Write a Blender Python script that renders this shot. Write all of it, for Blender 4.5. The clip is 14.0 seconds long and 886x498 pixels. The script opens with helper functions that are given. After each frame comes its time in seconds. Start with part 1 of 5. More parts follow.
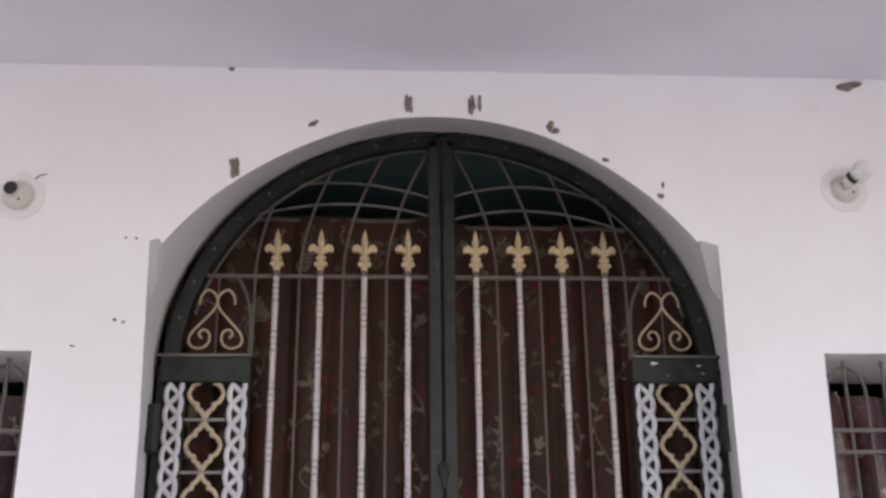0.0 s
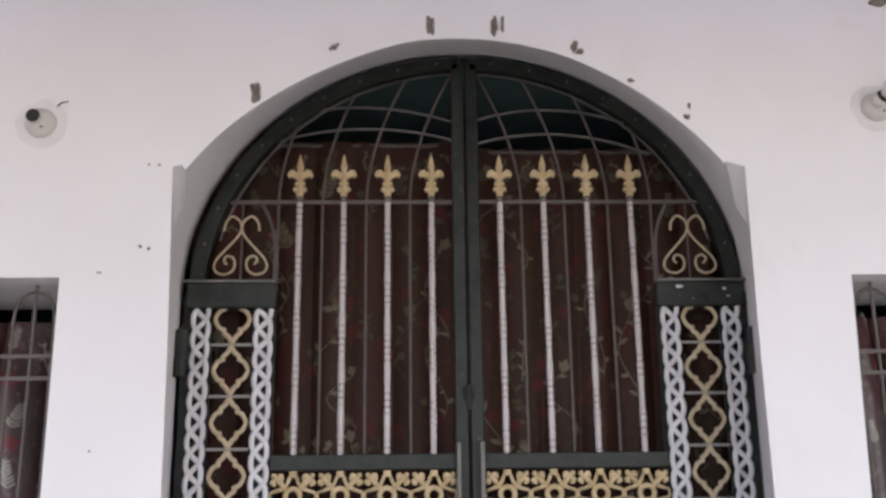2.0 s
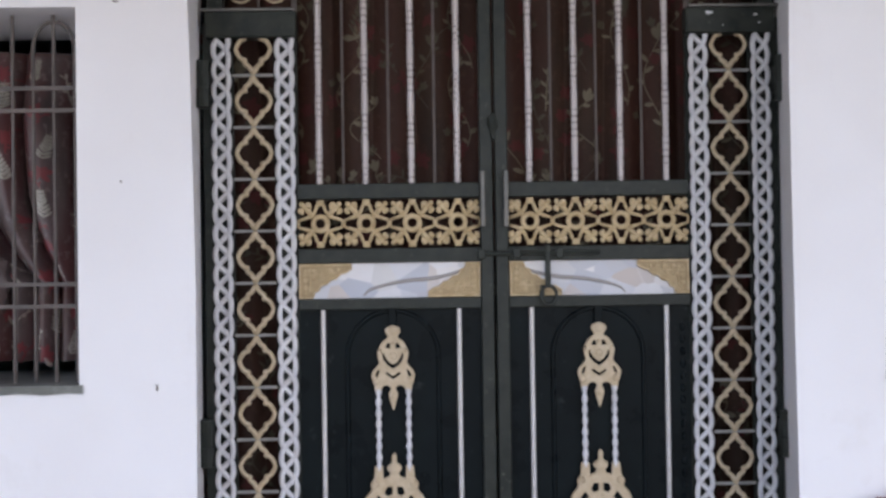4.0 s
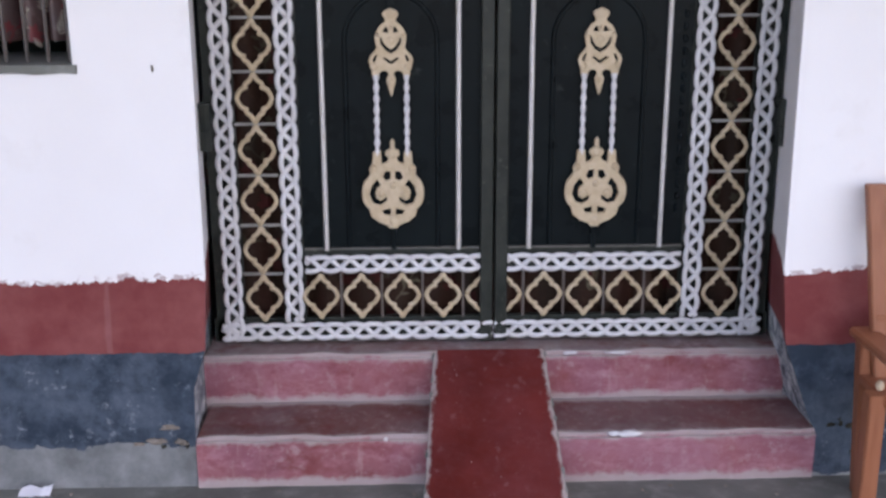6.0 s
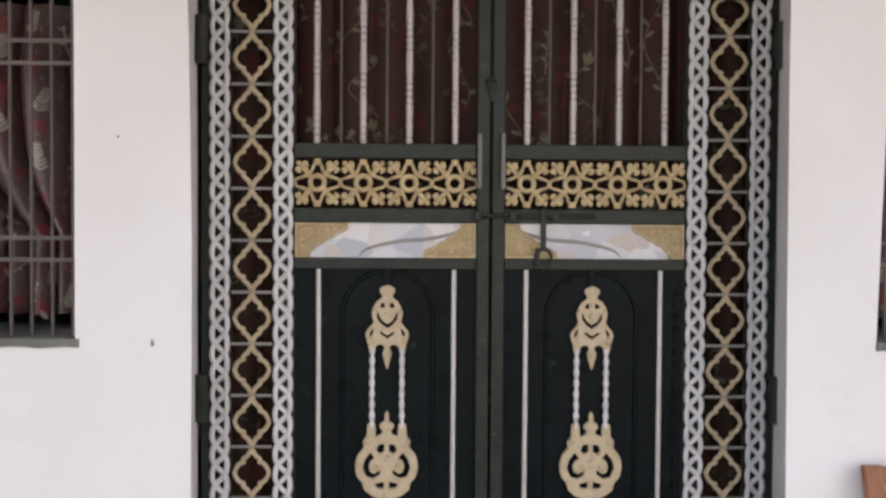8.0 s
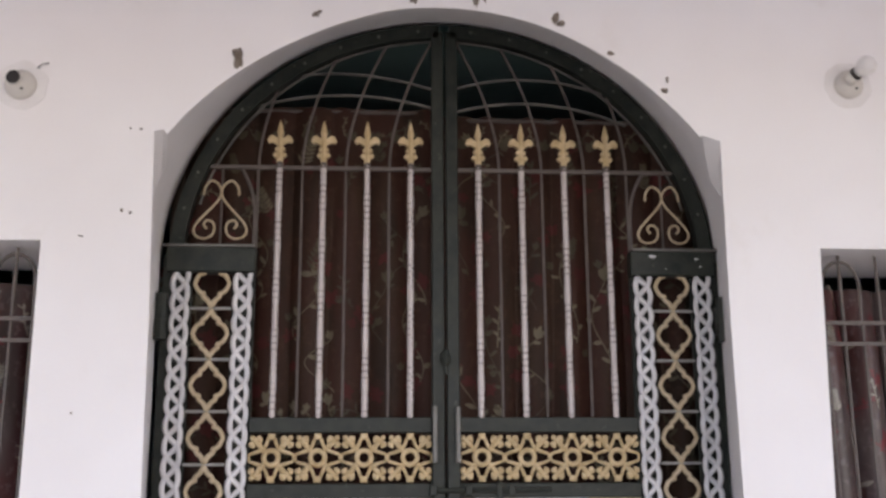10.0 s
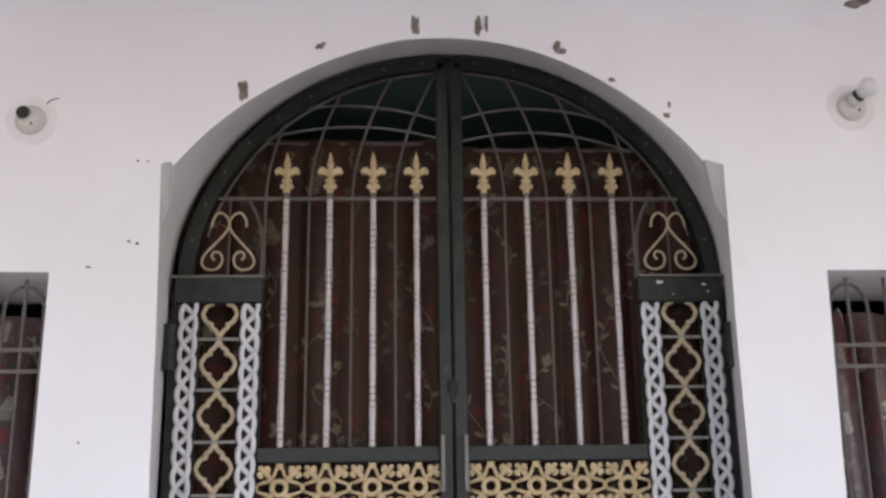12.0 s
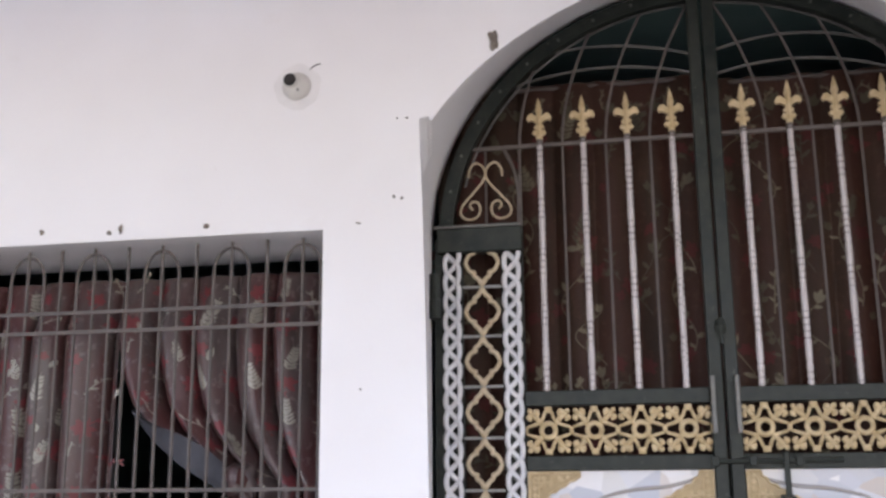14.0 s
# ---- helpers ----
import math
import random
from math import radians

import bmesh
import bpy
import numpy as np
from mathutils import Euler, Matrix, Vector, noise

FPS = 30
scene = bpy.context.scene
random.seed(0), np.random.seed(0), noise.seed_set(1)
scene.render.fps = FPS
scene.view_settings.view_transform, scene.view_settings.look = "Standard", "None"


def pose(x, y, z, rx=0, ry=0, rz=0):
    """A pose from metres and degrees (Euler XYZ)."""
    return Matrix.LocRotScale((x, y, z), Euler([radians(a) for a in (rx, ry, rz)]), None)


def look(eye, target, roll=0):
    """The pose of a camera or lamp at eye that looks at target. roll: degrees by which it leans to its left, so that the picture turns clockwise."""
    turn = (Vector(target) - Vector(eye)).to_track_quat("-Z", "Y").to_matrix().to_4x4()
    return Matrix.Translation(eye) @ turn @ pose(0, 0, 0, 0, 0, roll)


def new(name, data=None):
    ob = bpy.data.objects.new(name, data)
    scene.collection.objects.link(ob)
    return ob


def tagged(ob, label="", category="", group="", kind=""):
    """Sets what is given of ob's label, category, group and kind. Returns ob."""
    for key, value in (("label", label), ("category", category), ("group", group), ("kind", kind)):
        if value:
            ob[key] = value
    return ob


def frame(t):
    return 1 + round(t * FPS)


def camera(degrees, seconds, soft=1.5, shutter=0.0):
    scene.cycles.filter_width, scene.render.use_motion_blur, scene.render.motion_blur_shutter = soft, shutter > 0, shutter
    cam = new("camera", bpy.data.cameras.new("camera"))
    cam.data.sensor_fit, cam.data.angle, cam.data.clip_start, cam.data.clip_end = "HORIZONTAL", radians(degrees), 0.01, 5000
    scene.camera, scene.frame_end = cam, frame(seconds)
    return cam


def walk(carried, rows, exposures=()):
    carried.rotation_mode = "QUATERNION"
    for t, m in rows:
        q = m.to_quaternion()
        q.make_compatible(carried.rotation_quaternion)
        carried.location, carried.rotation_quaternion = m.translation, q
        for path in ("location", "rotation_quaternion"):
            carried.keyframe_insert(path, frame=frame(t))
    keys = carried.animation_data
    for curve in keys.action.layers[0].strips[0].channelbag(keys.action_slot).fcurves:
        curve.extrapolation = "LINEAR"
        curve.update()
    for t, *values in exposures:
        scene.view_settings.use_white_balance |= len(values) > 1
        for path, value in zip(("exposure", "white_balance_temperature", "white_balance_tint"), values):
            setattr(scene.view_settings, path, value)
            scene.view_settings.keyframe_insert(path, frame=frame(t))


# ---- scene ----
cam = camera(46.0, 14.0, soft=2.8)
PATH = [
    (0, (-0.196, -3.437, 1.679), (-0.084, -1.552, 2.338), -0.6),
    (0.3, (-0.186, -3.436, 1.686), (-0.070, -1.540, 2.310), -0.60),
    (0.5, (-0.183, -3.436, 1.689), (-0.078, -1.534, 2.297), -0.6),
    (0.8, (-0.198, -3.436, 1.690), (-0.094, -1.539, 2.316), -0.60),
    (1, (-0.206, -3.435, 1.69), (-0.117, -1.537, 2.313), -0.6),
    (1.3, (-0.192, -3.429, 1.688), (-0.100, -1.522, 2.284), -0.55),
    (1.5, (-0.185, -3.425, 1.683), (-0.126, -1.514, 2.268), -0.5),
    (2, (-0.195, -3.42, 1.666), (-0.128, -1.493, 2.197), -0.7),
    (2.2, (-0.194, -3.417, 1.67), (-0.135, -1.479, 2.16), -0.8),
    (4.3, (-0.25, -3.417, 1.67), (-0.213, -1.419, 1.589), -0.8),
    (4.5, (-0.269, -3.412, 1.679), (-0.226, -1.419, 1.524), -0.6),
    (5, (-0.252, -3.41, 1.639), (-0.211, -1.441, 1.293), -0.2),
    (5.5, (-0.248, -3.401, 1.62), (-0.202, -1.457, 1.155), -0.1),
    (6, (-0.263, -3.4, 1.609), (-0.209, -1.473, 1.074), -0.2),
    (6.3, (-0.259, -3.399, 1.603), (-0.208, -1.477, 1.037), -0.3),
    (6.5, (-0.257, -3.398, 1.6), (-0.207, -1.478, 1.042), -0.4),
    (7, (-0.264, -3.402, 1.61), (-0.188, -1.451, 1.178), 0.0),
    (7.3, (-0.258, -3.403, 1.622), (-0.178, -1.433, 1.284), 0.25),
    (7.5, (-0.248, -3.403, 1.638), (-0.174, -1.424, 1.356), 0.4),
    (7.8, (-0.232, -3.414, 1.676), (-0.194, -1.420, 1.523), 0.40),
    (8, (-0.227, -3.426, 1.689), (-0.183, -1.428, 1.625), 0.4),
    (8.3, (-0.238, -3.442, 1.673), (-0.167, -1.446, 1.775), 0.45),
    (8.5, (-0.246, -3.45, 1.664), (-0.163, -1.464, 1.879), 0.5),
    (9, (-0.25, -3.462, 1.685), (-0.139, -1.504, 2.077), 0.7),
    (9.2, (-0.268, -3.464, 1.694), (-0.146, -1.514, 2.123), 0.6),
    (11.5, (-0.173, -3.474, 1.644), (-0.054, -1.535, 2.122), -1.4),
    (12, (-0.184, -3.471, 1.634), (-0.095, -1.545, 2.167), -0.8),
    (12.5, (-0.191, -3.475, 1.643), (-0.223, -1.544, 2.16), -0.3),
    (12.8, (-0.186, -3.487, 1.673), (-0.340, -1.550, 2.145), -0.10),
    (13, (-0.184, -3.492, 1.685), (-0.416, -1.558, 2.14), 0.1),
    (13.3, (-0.206, -3.490, 1.680), (-0.504, -1.560, 2.113), -0.10),
    (13.5, (-0.229, -3.487, 1.672), (-0.554, -1.559, 2.095), -0.3),
    (14, (-0.259, -3.481, 1.639), (-0.619, -1.562, 2.071), -0.5),
]

EXPOSURES = [
    (0.0, 1.61, 6700, 19), (0.3, 1.74, 6700, 19), (1.0, 1.72, 6700, 19), (1.5, 1.67, 6750, 19), (2.2, 1.65, 6750, 19), (4.3, 1.47, 6350, 18), (4.8, 1.57, 6250, 18), (5.5, 1.55, 6370, 20),
    (6.5, 1.63, 6680, 21), (7.5, 1.50, 7050, 19), (8.0, 1.44, 7400, 18), (8.5, 1.42, 7800, 19), (9.0, 1.66, 7400, 22), (11.5, 1.61, 6800, 19), (12.5, 1.62, 6600, 19), (12.8, 1.78, 6550, 18), (13.5, 1.82, 6550, 19), (14.0, 1.81, 6600, 19),
]
walk(cam, [(t, look(eye, target, roll)) for t, eye, target, roll in PATH], EXPOSURES)

# ---- world and sun ----
world = bpy.data.worlds.new("sky")
scene.world = world
world.use_nodes = True
wn = world.node_tree.nodes
sky = wn.new("ShaderNodeTexSky")
sky.sky_type = "NISHITA"
sky.sun_disc = False
SUN_EL, SUN_AZ = radians(48), radians(155)
sky.sun_elevation, sky.sun_rotation = SUN_EL, SUN_AZ
sky.dust_density = 1.5
wn["Background"].inputs["Strength"].default_value = 0.15
world.node_tree.links.new(sky.outputs[0], wn["Background"].inputs["Color"])
sun = new("sun", bpy.data.lights.new("sun", "SUN"))
sun.data.energy, sun.data.angle, sun.data.color = 2.4, radians(12), (1.0, 0.98, 0.95)
way = Vector((math.sin(SUN_AZ) * math.cos(SUN_EL), math.cos(SUN_AZ) * math.cos(SUN_EL), math.sin(SUN_EL)))
sun.matrix_world = Matrix.Translation((0, -8, 9)) @ way.to_track_quat("Z", "Y").to_matrix().to_4x4()


FRONT, BACK = -0.387, 0.06


# ---- materials ----
class Mat:
    """A principled material with a few short ways to add nodes."""

    def __init__(self, name, rough=0.6, metal=0.0, spec=0.5):
        self.m = bpy.data.materials.new(name)
        self.m.use_nodes = True
        self.n, self.l = self.m.node_tree.nodes, self.m.node_tree.links
        self.b = self.n["Principled BSDF"]
        self.b.inputs["Roughness"].default_value = rough
        self.b.inputs["Metallic"].default_value = metal
        self.b.inputs["Specular IOR Level"].default_value = spec
        self.pos = self.n.new("ShaderNodeNewGeometry").outputs["Position"]

    def put(self, socket, value):
        if hasattr(value, "is_output"):
            self.l.new(value, socket)
        else:
            socket.default_value = value

    def noise(self, scale, detail=4.0, rough=0.55, stretch=None, vec=None):
        v = vec or self.pos
        if stretch:
            mp = self.n.new("ShaderNodeMapping")
            self.l.new(v, mp.inputs["Vector"])
            mp.inputs["Scale"].default_value = stretch
            v = mp.outputs[0]
        t = self.n.new("ShaderNodeTexNoise")
        self.l.new(v, t.inputs["Vector"])
        t.inputs["Scale"].default_value, t.inputs["Detail"].default_value, t.inputs["Roughness"].default_value = scale, detail, rough
        return t.outputs["Fac"]

    def cells(self, scale, feature="F1", stretch=None, out="Distance"):
        v = self.pos
        if stretch:
            mp = self.n.new("ShaderNodeMapping")
            self.l.new(v, mp.inputs["Vector"])
            mp.inputs["Scale"].default_value = stretch
            v = mp.outputs[0]
        t = self.n.new("ShaderNodeTexVoronoi")
        t.feature = feature
        self.l.new(v, t.inputs["Vector"])
        t.inputs["Scale"].default_value = scale
        return t.outputs[out]

    def ramp(self, fac, stops):
        r = self.n.new("ShaderNodeValToRGB")
        self.put(r.inputs[0], fac)
        e = r.color_ramp.elements
        while len(e) < len(stops):
            e.new(0.5)
        for k, (p, c) in zip(e, stops):
            k.position = p
            k.color = (c, c, c, 1) if isinstance(c, (int, float)) else (*c, 1)
        return r.outputs[0]

    def mix(self, fac, a, b, blend="MIX"):
        x = self.n.new("ShaderNodeMix")
        x.data_type, x.blend_type = "RGBA", blend
        self.put(x.inputs[0], fac)
        for s, v in ((x.inputs[6], a), (x.inputs[7], b)):
            self.put(s, (*v, 1) if isinstance(v, tuple) and len(v) == 3 else v)
        return x.outputs[2]

    def math(self, op, a, b=0.0):
        x = self.n.new("ShaderNodeMath")
        x.operation = op
        self.put(x.inputs[0], a)
        self.put(x.inputs[1], b)
        return x.outputs[0]

    def axis(self, k):
        s = self.n.new("ShaderNodeSeparateXYZ")
        self.l.new(self.pos, s.inputs[0])
        return s.outputs[k]

    def color(self, c):
        self.put(self.b.inputs["Base Color"], (*c, 1) if isinstance(c, tuple) else c)
        return self

    def rough(self, r):
        self.put(self.b.inputs["Roughness"], r)
        return self

    def bump(self, height, strength=0.3, distance=0.005):
        x = self.n.new("ShaderNodeBump")
        x.inputs["Strength"].default_value, x.inputs["Distance"].default_value = strength, distance
        self.put(x.inputs["Height"], height)
        self.l.new(x.outputs[0], self.b.inputs["Normal"])
        return self


def wall_material():
    k = Mat("lime_washed_plaster", 0.85, spec=0.25)
    z, x = k.axis(2), k.axis(0)
    broad, fine = k.noise(1.3, 3), k.noise(22, 6)
    white = k.mix(k.ramp(broad, [(0.35, 0.0), (0.7, 1.0)]), (0.82, 0.805, 0.815), (0.77, 0.745, 0.745))
    smear = k.ramp(k.noise(3.2, 5, 0.65), [(0.62, 0.0), (0.8, 1.0)])
    white = k.mix(k.math("MULTIPLY", smear, 0.35), white, (0.66, 0.61, 0.57))
    grime = k.ramp(k.noise(26, 3, 0.5, (1, 1, 0.5)), [(0.74, 0.0), (0.80, 1.0)])
    white = k.mix(k.math("MULTIPLY", grime, 0.18), white, (0.5, 0.46, 0.43))
    # red band with a brushed, ragged upper edge
    rag = k.math("MULTIPLY", k.math("SUBTRACT", k.noise(13, 7, 0.72, (1, 1, 0.45)), 0.5), 0.085)
    steps = k.math("MULTIPLY", k.math("SUBTRACT", k.noise(2.2, 1), 0.5), 0.10)
    zz = k.math("ADD", k.math("ADD", z, rag), steps)
    red = k.mix(k.ramp(k.noise(5, 6, 0.65), [(0.4, 0.0), (0.72, 1.0)]), (0.175, 0.038, 0.038), (0.255, 0.082, 0.078))
    streak = k.ramp(k.noise(14, 3, 0.5, (1, 1, 0.12)), [(0.69, 0.0), (0.74, 1.0)])
    red = k.mix(k.math("MULTIPLY", streak, 0.10), red, (0.5, 0.36, 0.34))
    fringe = k.math("MULTIPLY", k.math("LESS_THAN", zz, 0.700), k.ramp(k.noise(30, 5, 0.7), [(0.48, 0.0), (0.55, 1.0)]))
    col = k.mix(k.math("MULTIPLY", fringe, 0.8), white, (0.40, 0.30, 0.30))
    col = k.mix(k.math("LESS_THAN", zz, 0.685), col, red)
    # slate blue band, scuffed
    edge = k.math("MULTIPLY", k.math("SUBTRACT", k.noise(16, 3), 0.5), 0.018)
    zb = k.math("ADD", z, edge)
    blue = k.mix(k.ramp(k.noise(6, 7, 0.7), [(0.42, 0.0), (0.75, 1.0)]), (0.022, 0.034, 0.052), (0.085, 0.108, 0.142))
    scuff = k.ramp(k.noise(15, 7, 0.78), [(0.585, 0.0), (0.70, 1.0)])
    blue = k.mix(k.math("MULTIPLY", scuff, 0.7), blue, (0.40, 0.43, 0.47))
    cloud = k.ramp(k.noise(5.5, 7, 0.72), [(0.46, 0.0), (0.68, 1.0)])
    blue = k.mix(k.math("MULTIPLY", cloud, 0.40), blue, (0.185, 0.220, 0.275))
    bare = k.mix(k.ramp(k.noise(17, 6, 0.7), [(0.42, 0.0), (0.58, 1.0)]), (0.16, 0.18, 0.21), (0.60, 0.61, 0.63))
    inside = k.math("MULTIPLY", k.math("GREATER_THAN", k.axis(1), FRONT + 0.004), k.ramp(k.noise(12, 6, 0.7), [(0.36, 0.0), (0.5, 1.0)]))
    blue = k.mix(inside, blue, bare)
    col = k.mix(k.math("LESS_THAN", zb, 0.452), col, blue)
    # bare cement foot
    ragged = k.math("MULTIPLY", k.math("SUBTRACT", k.noise(11, 5, 0.7), 0.5), 0.08)
    foot = k.math("ADD", 0.012, k.math("MULTIPLY", k.math("LESS_THAN", x, 0.0), 0.133))
    cement = k.mix(k.ramp(k.noise(7, 7, 0.7), [(0.35, 0.0), (0.7, 1.0)]), (0.13, 0.135, 0.135), (0.27, 0.275, 0.275))
    col = k.mix(k.math("LESS_THAN", k.math("ADD", z, ragged), foot), col, cement)
    k.color(col)
    k.bump(k.math("ADD", k.math("MULTIPLY", broad, 2.0), k.math("MULTIPLY", fine, 0.35)), 0.25, 0.006)
    return k.m


def plaster(name, a, b, scale=3.0, rough=0.85, bump=0.2):
    k = Mat(name, rough, spec=0.25)
    n1, n2 = k.noise(scale, 5, 0.6), k.noise(scale * 9, 5)
    k.color(k.mix(k.ramp(n1, [(0.35, 0.0), (0.7, 1.0)]), a, b))
    k.bump(k.math("ADD", n1, k.math("MULTIPLY", n2, 0.4)), bump, 0.005)
    return k.m


def worn_red(name, pale, edges=False, rubbed=(0.40, 0.205, 0.240), sides=False, shade=1.0):
    """Red oxide cement, rubbed pale at the scuffed places and down to the cement along the edges of a step."""
    k = Mat(name, 0.8, spec=0.08)
    base = k.mix(k.ramp(k.noise(4, 5, 0.6), [(0.35, 0.0), (0.7, 1.0)]), tuple(shade * c for c in (0.125, 0.015, 0.010)), tuple(shade * c for c in (0.195, 0.026, 0.018)))
    wear = k.ramp(k.noise(4.2, 8, 0.70, (1, 1, 1.6)), [(0.30, 0.15), (0.72, 0.95)])
    col = k.mix(k.math("MULTIPLY", wear, pale), base, rubbed)
    fine = k.ramp(k.noise(34, 6, 0.75), [(0.55, 0.0), (0.72, 1.0)])
    col = k.mix(k.math("MULTIPLY", fine, 0.36 * pale), col, (0.56, 0.46, 0.46))
    scrape = k.ramp(k.noise(6.5, 8, 0.76, (1, 1, 2.6)), [(0.50, 0.0), (0.64, 1.0)])
    col = k.mix(k.math("MULTIPLY", scrape, 0.42 * pale), col, tuple(1.25 * c + 0.02 for c in rubbed))
    kept = k.ramp(k.noise(8.5, 6, 0.7, (1, 1, 1.4)), [(0.54, 0.0), (0.64, 1.0)])
    col = k.mix(k.math("MULTIPLY", kept, 0.55 * pale + 0.1), col, (0.165, 0.030, 0.032))
    mauve = k.ramp(k.noise(2.6, 4, 0.6), [(0.44, 0.0), (0.60, 1.0)])
    col = k.mix(k.math("MULTIPLY", mauve, 0.30 * pale), col, tuple(c * f for c, f in zip(rubbed, (0.92, 0.98, 1.18))))
    chalk = k.ramp(k.noise(13, 8, 0.8), [(0.56, 0.0), (0.66, 1.0)])
    col = k.mix(k.math("MULTIPLY", chalk, 0.40 * pale), col, (0.52, 0.42, 0.44))
    drips = k.ramp(k.noise(24, 3, 0.6, (1, 1, 0.10)), [(0.62, 0.0), (0.70, 1.0)])
    col = k.mix(k.math("MULTIPLY", drips, 0.25 if pale > 0.3 else 0.10), col, (0.46, 0.33, 0.33))
    specks = k.ramp(k.cells(46), [(0.0, 1.0), (0.13, 0.0)])
    few = k.ramp(k.noise(9, 2), [(0.58, 0.0), (0.64, 1.0)])
    col = k.mix(k.math("MULTIPLY", specks, few), col, (0.58, 0.50, 0.48))
    z, y = k.axis(2), k.axis(1)
    ragged = k.math("MULTIPLY", k.math("SUBTRACT", k.noise(11, 7, 0.74), 0.5), 0.085)
    spots = ((z, 0.003, 0.013), (z, 0.167, 0.011), (z, 0.333, 0.013)) if edges else ((y, -0.400, 0.020), (y, -0.122, 0.022), (y, -0.118, 0.012))
    for along, height, reach in spots:
        off = k.math("ADD", k.math("ABSOLUTE", k.math("SUBTRACT", along, height)), ragged)
        rub = k.ramp(off, [(reach, 1.0), (reach + 0.016, 0.0)])
        col = k.mix(k.math("MULTIPLY", rub, 0.7 if pale > 0.3 else 0.0), col, (0.40, 0.365, 0.35))
    if sides:
        for x0, slope in ((-0.200, 0.0806), (0.167, -0.0323)):
            rim = k.math("ADD", k.math("MULTIPLY", k.math("ADD", y, 0.10), slope), x0)
            off = k.math("ADD", k.math("ABSOLUTE", k.math("SUBTRACT", k.axis(0), rim)), ragged)
            col = k.mix(k.math("MULTIPLY", k.ramp(off, [(0.004, 1.0), (0.014, 0.0)]), 0.75), col, (0.42, 0.38, 0.36))
    k.color(col)
    k.bump(k.math("ADD", wear, k.math("MULTIPLY", k.noise(50, 4), 0.5)), 0.4, 0.004)
    return k.m


def painted_metal(name, a, b, rough, metal=0.0, wear=(0.3, 0.27, 0.23), amount=0.25, scale=14, spec=0.5):
    k = Mat(name, rough, metal, spec)
    n = k.noise(scale, 5, 0.6)
    col = k.mix(k.ramp(n, [(0.35, 0.0), (0.7, 1.0)]), a, b)
    spots = k.ramp(k.noise(scale * 3.5, 4, 0.7), [(0.64, 0.0), (0.74, 1.0)])
    k.color(k.mix(k.math("MULTIPLY", spots, amount), col, wear))
    k.rough(k.ramp(n, [(0.3, max(0.05, rough - 0.1)), (0.7, min(1.0, rough + 0.12))]))
    k.bump(k.noise(scale * 6, 3), 0.12, 0.002)
    return k.m


def fabric(name, a, b, rough=0.8, spec=0.3, tint=None, lift=2.1):
    k = Mat(name, rough, spec=spec)
    n = k.noise(6, 4, 0.6, (1, 1, 0.4))
    weave = k.noise(420, 2, 0.5, (1, 1, 0.3))
    col = k.mix(k.ramp(n, [(0.35, 0.0), (0.68, 1.0)]), a, b)
    if tint:
        col = k.mix(k.ramp(k.noise(7, 3, 0.55, (1, 1, 0.28)), [(0.42, 0.0), (0.58, 1.0)]), col, tint)
        dab = k.ramp(k.noise(34, 4, 0.6), [(0.57, 0.0), (0.63, 1.0)])
        col = k.mix(k.math("MULTIPLY", dab, 0.55), col, tuple(c * lift for c in b))
    k.color(k.mix(k.math("MULTIPLY", k.ramp(weave, [(0.3, 0.0), (0.8, 1.0)]), 0.3), col, tuple(c * 1.7 for c in a)))
    k.bump(weave, 0.1, 0.001)
    return k.m


def marble_tile():
    k = Mat("veined_tile", 0.12, spec=0.5)
    c = k.cells(12.0, stretch=(0.9, 0.3, 1.1), out="Color")
    grey = k.n.new("ShaderNodeSeparateColor")
    k.l.new(c, grey.inputs[0])
    col = k.ramp(grey.outputs[0], [(0.0, (0.66, 0.65, 0.64)), (0.28, (0.44, 0.47, 0.55)), (0.48, (0.76, 0.75, 0.76)), (0.66, (0.53, 0.47, 0.44)), (0.82, (0.46, 0.49, 0.57)), (0.93, (0.72, 0.72, 0.74))])
    k.l.new(k.mix(k.math("MULTIPLY", k.noise(30, 5), 0.3), col, (0.5, 0.5, 0.52)), k.b.inputs["Base Color"])
    return k.m


def wood_material():
    k = Mat("brown_varnished_wood", 0.42, spec=0.4)
    n = k.noise(9, 5, 0.6, (6, 6, 0.6))
    k.color(k.mix(n, (0.20, 0.062, 0.026), (0.36, 0.145, 0.075)))
    k.bump(n, 0.15, 0.002)
    return k.m


def cement_material():
    k = Mat("trodden_cement", 0.8, spec=0.3)
    a, b = k.noise(1.6, 6, 0.65), k.noise(13, 7, 0.7)
    col = k.mix(k.ramp(a, [(0.35, 0.0), (0.68, 1.0)]), (0.105, 0.107, 0.095), (0.200, 0.203, 0.184))
    col = k.mix(k.math("MULTIPLY", k.ramp(b, [(0.5, 0.0), (0.75, 1.0)]), 0.5), col, (0.36, 0.36, 0.34))
    k.color(col)
    k.bump(k.math("ADD", a, k.math("MULTIPLY", b, 0.5)), 0.3, 0.006)
    return k.m


def plain(name, c, rough=0.6, metal=0.0, dirt=0.25):
    k = Mat(name, rough, metal)
    k.color(k.mix(k.math("MULTIPLY", k.noise(30, 5, 0.65), dirt), c, tuple(v * 0.45 for v in c)))
    return k.m


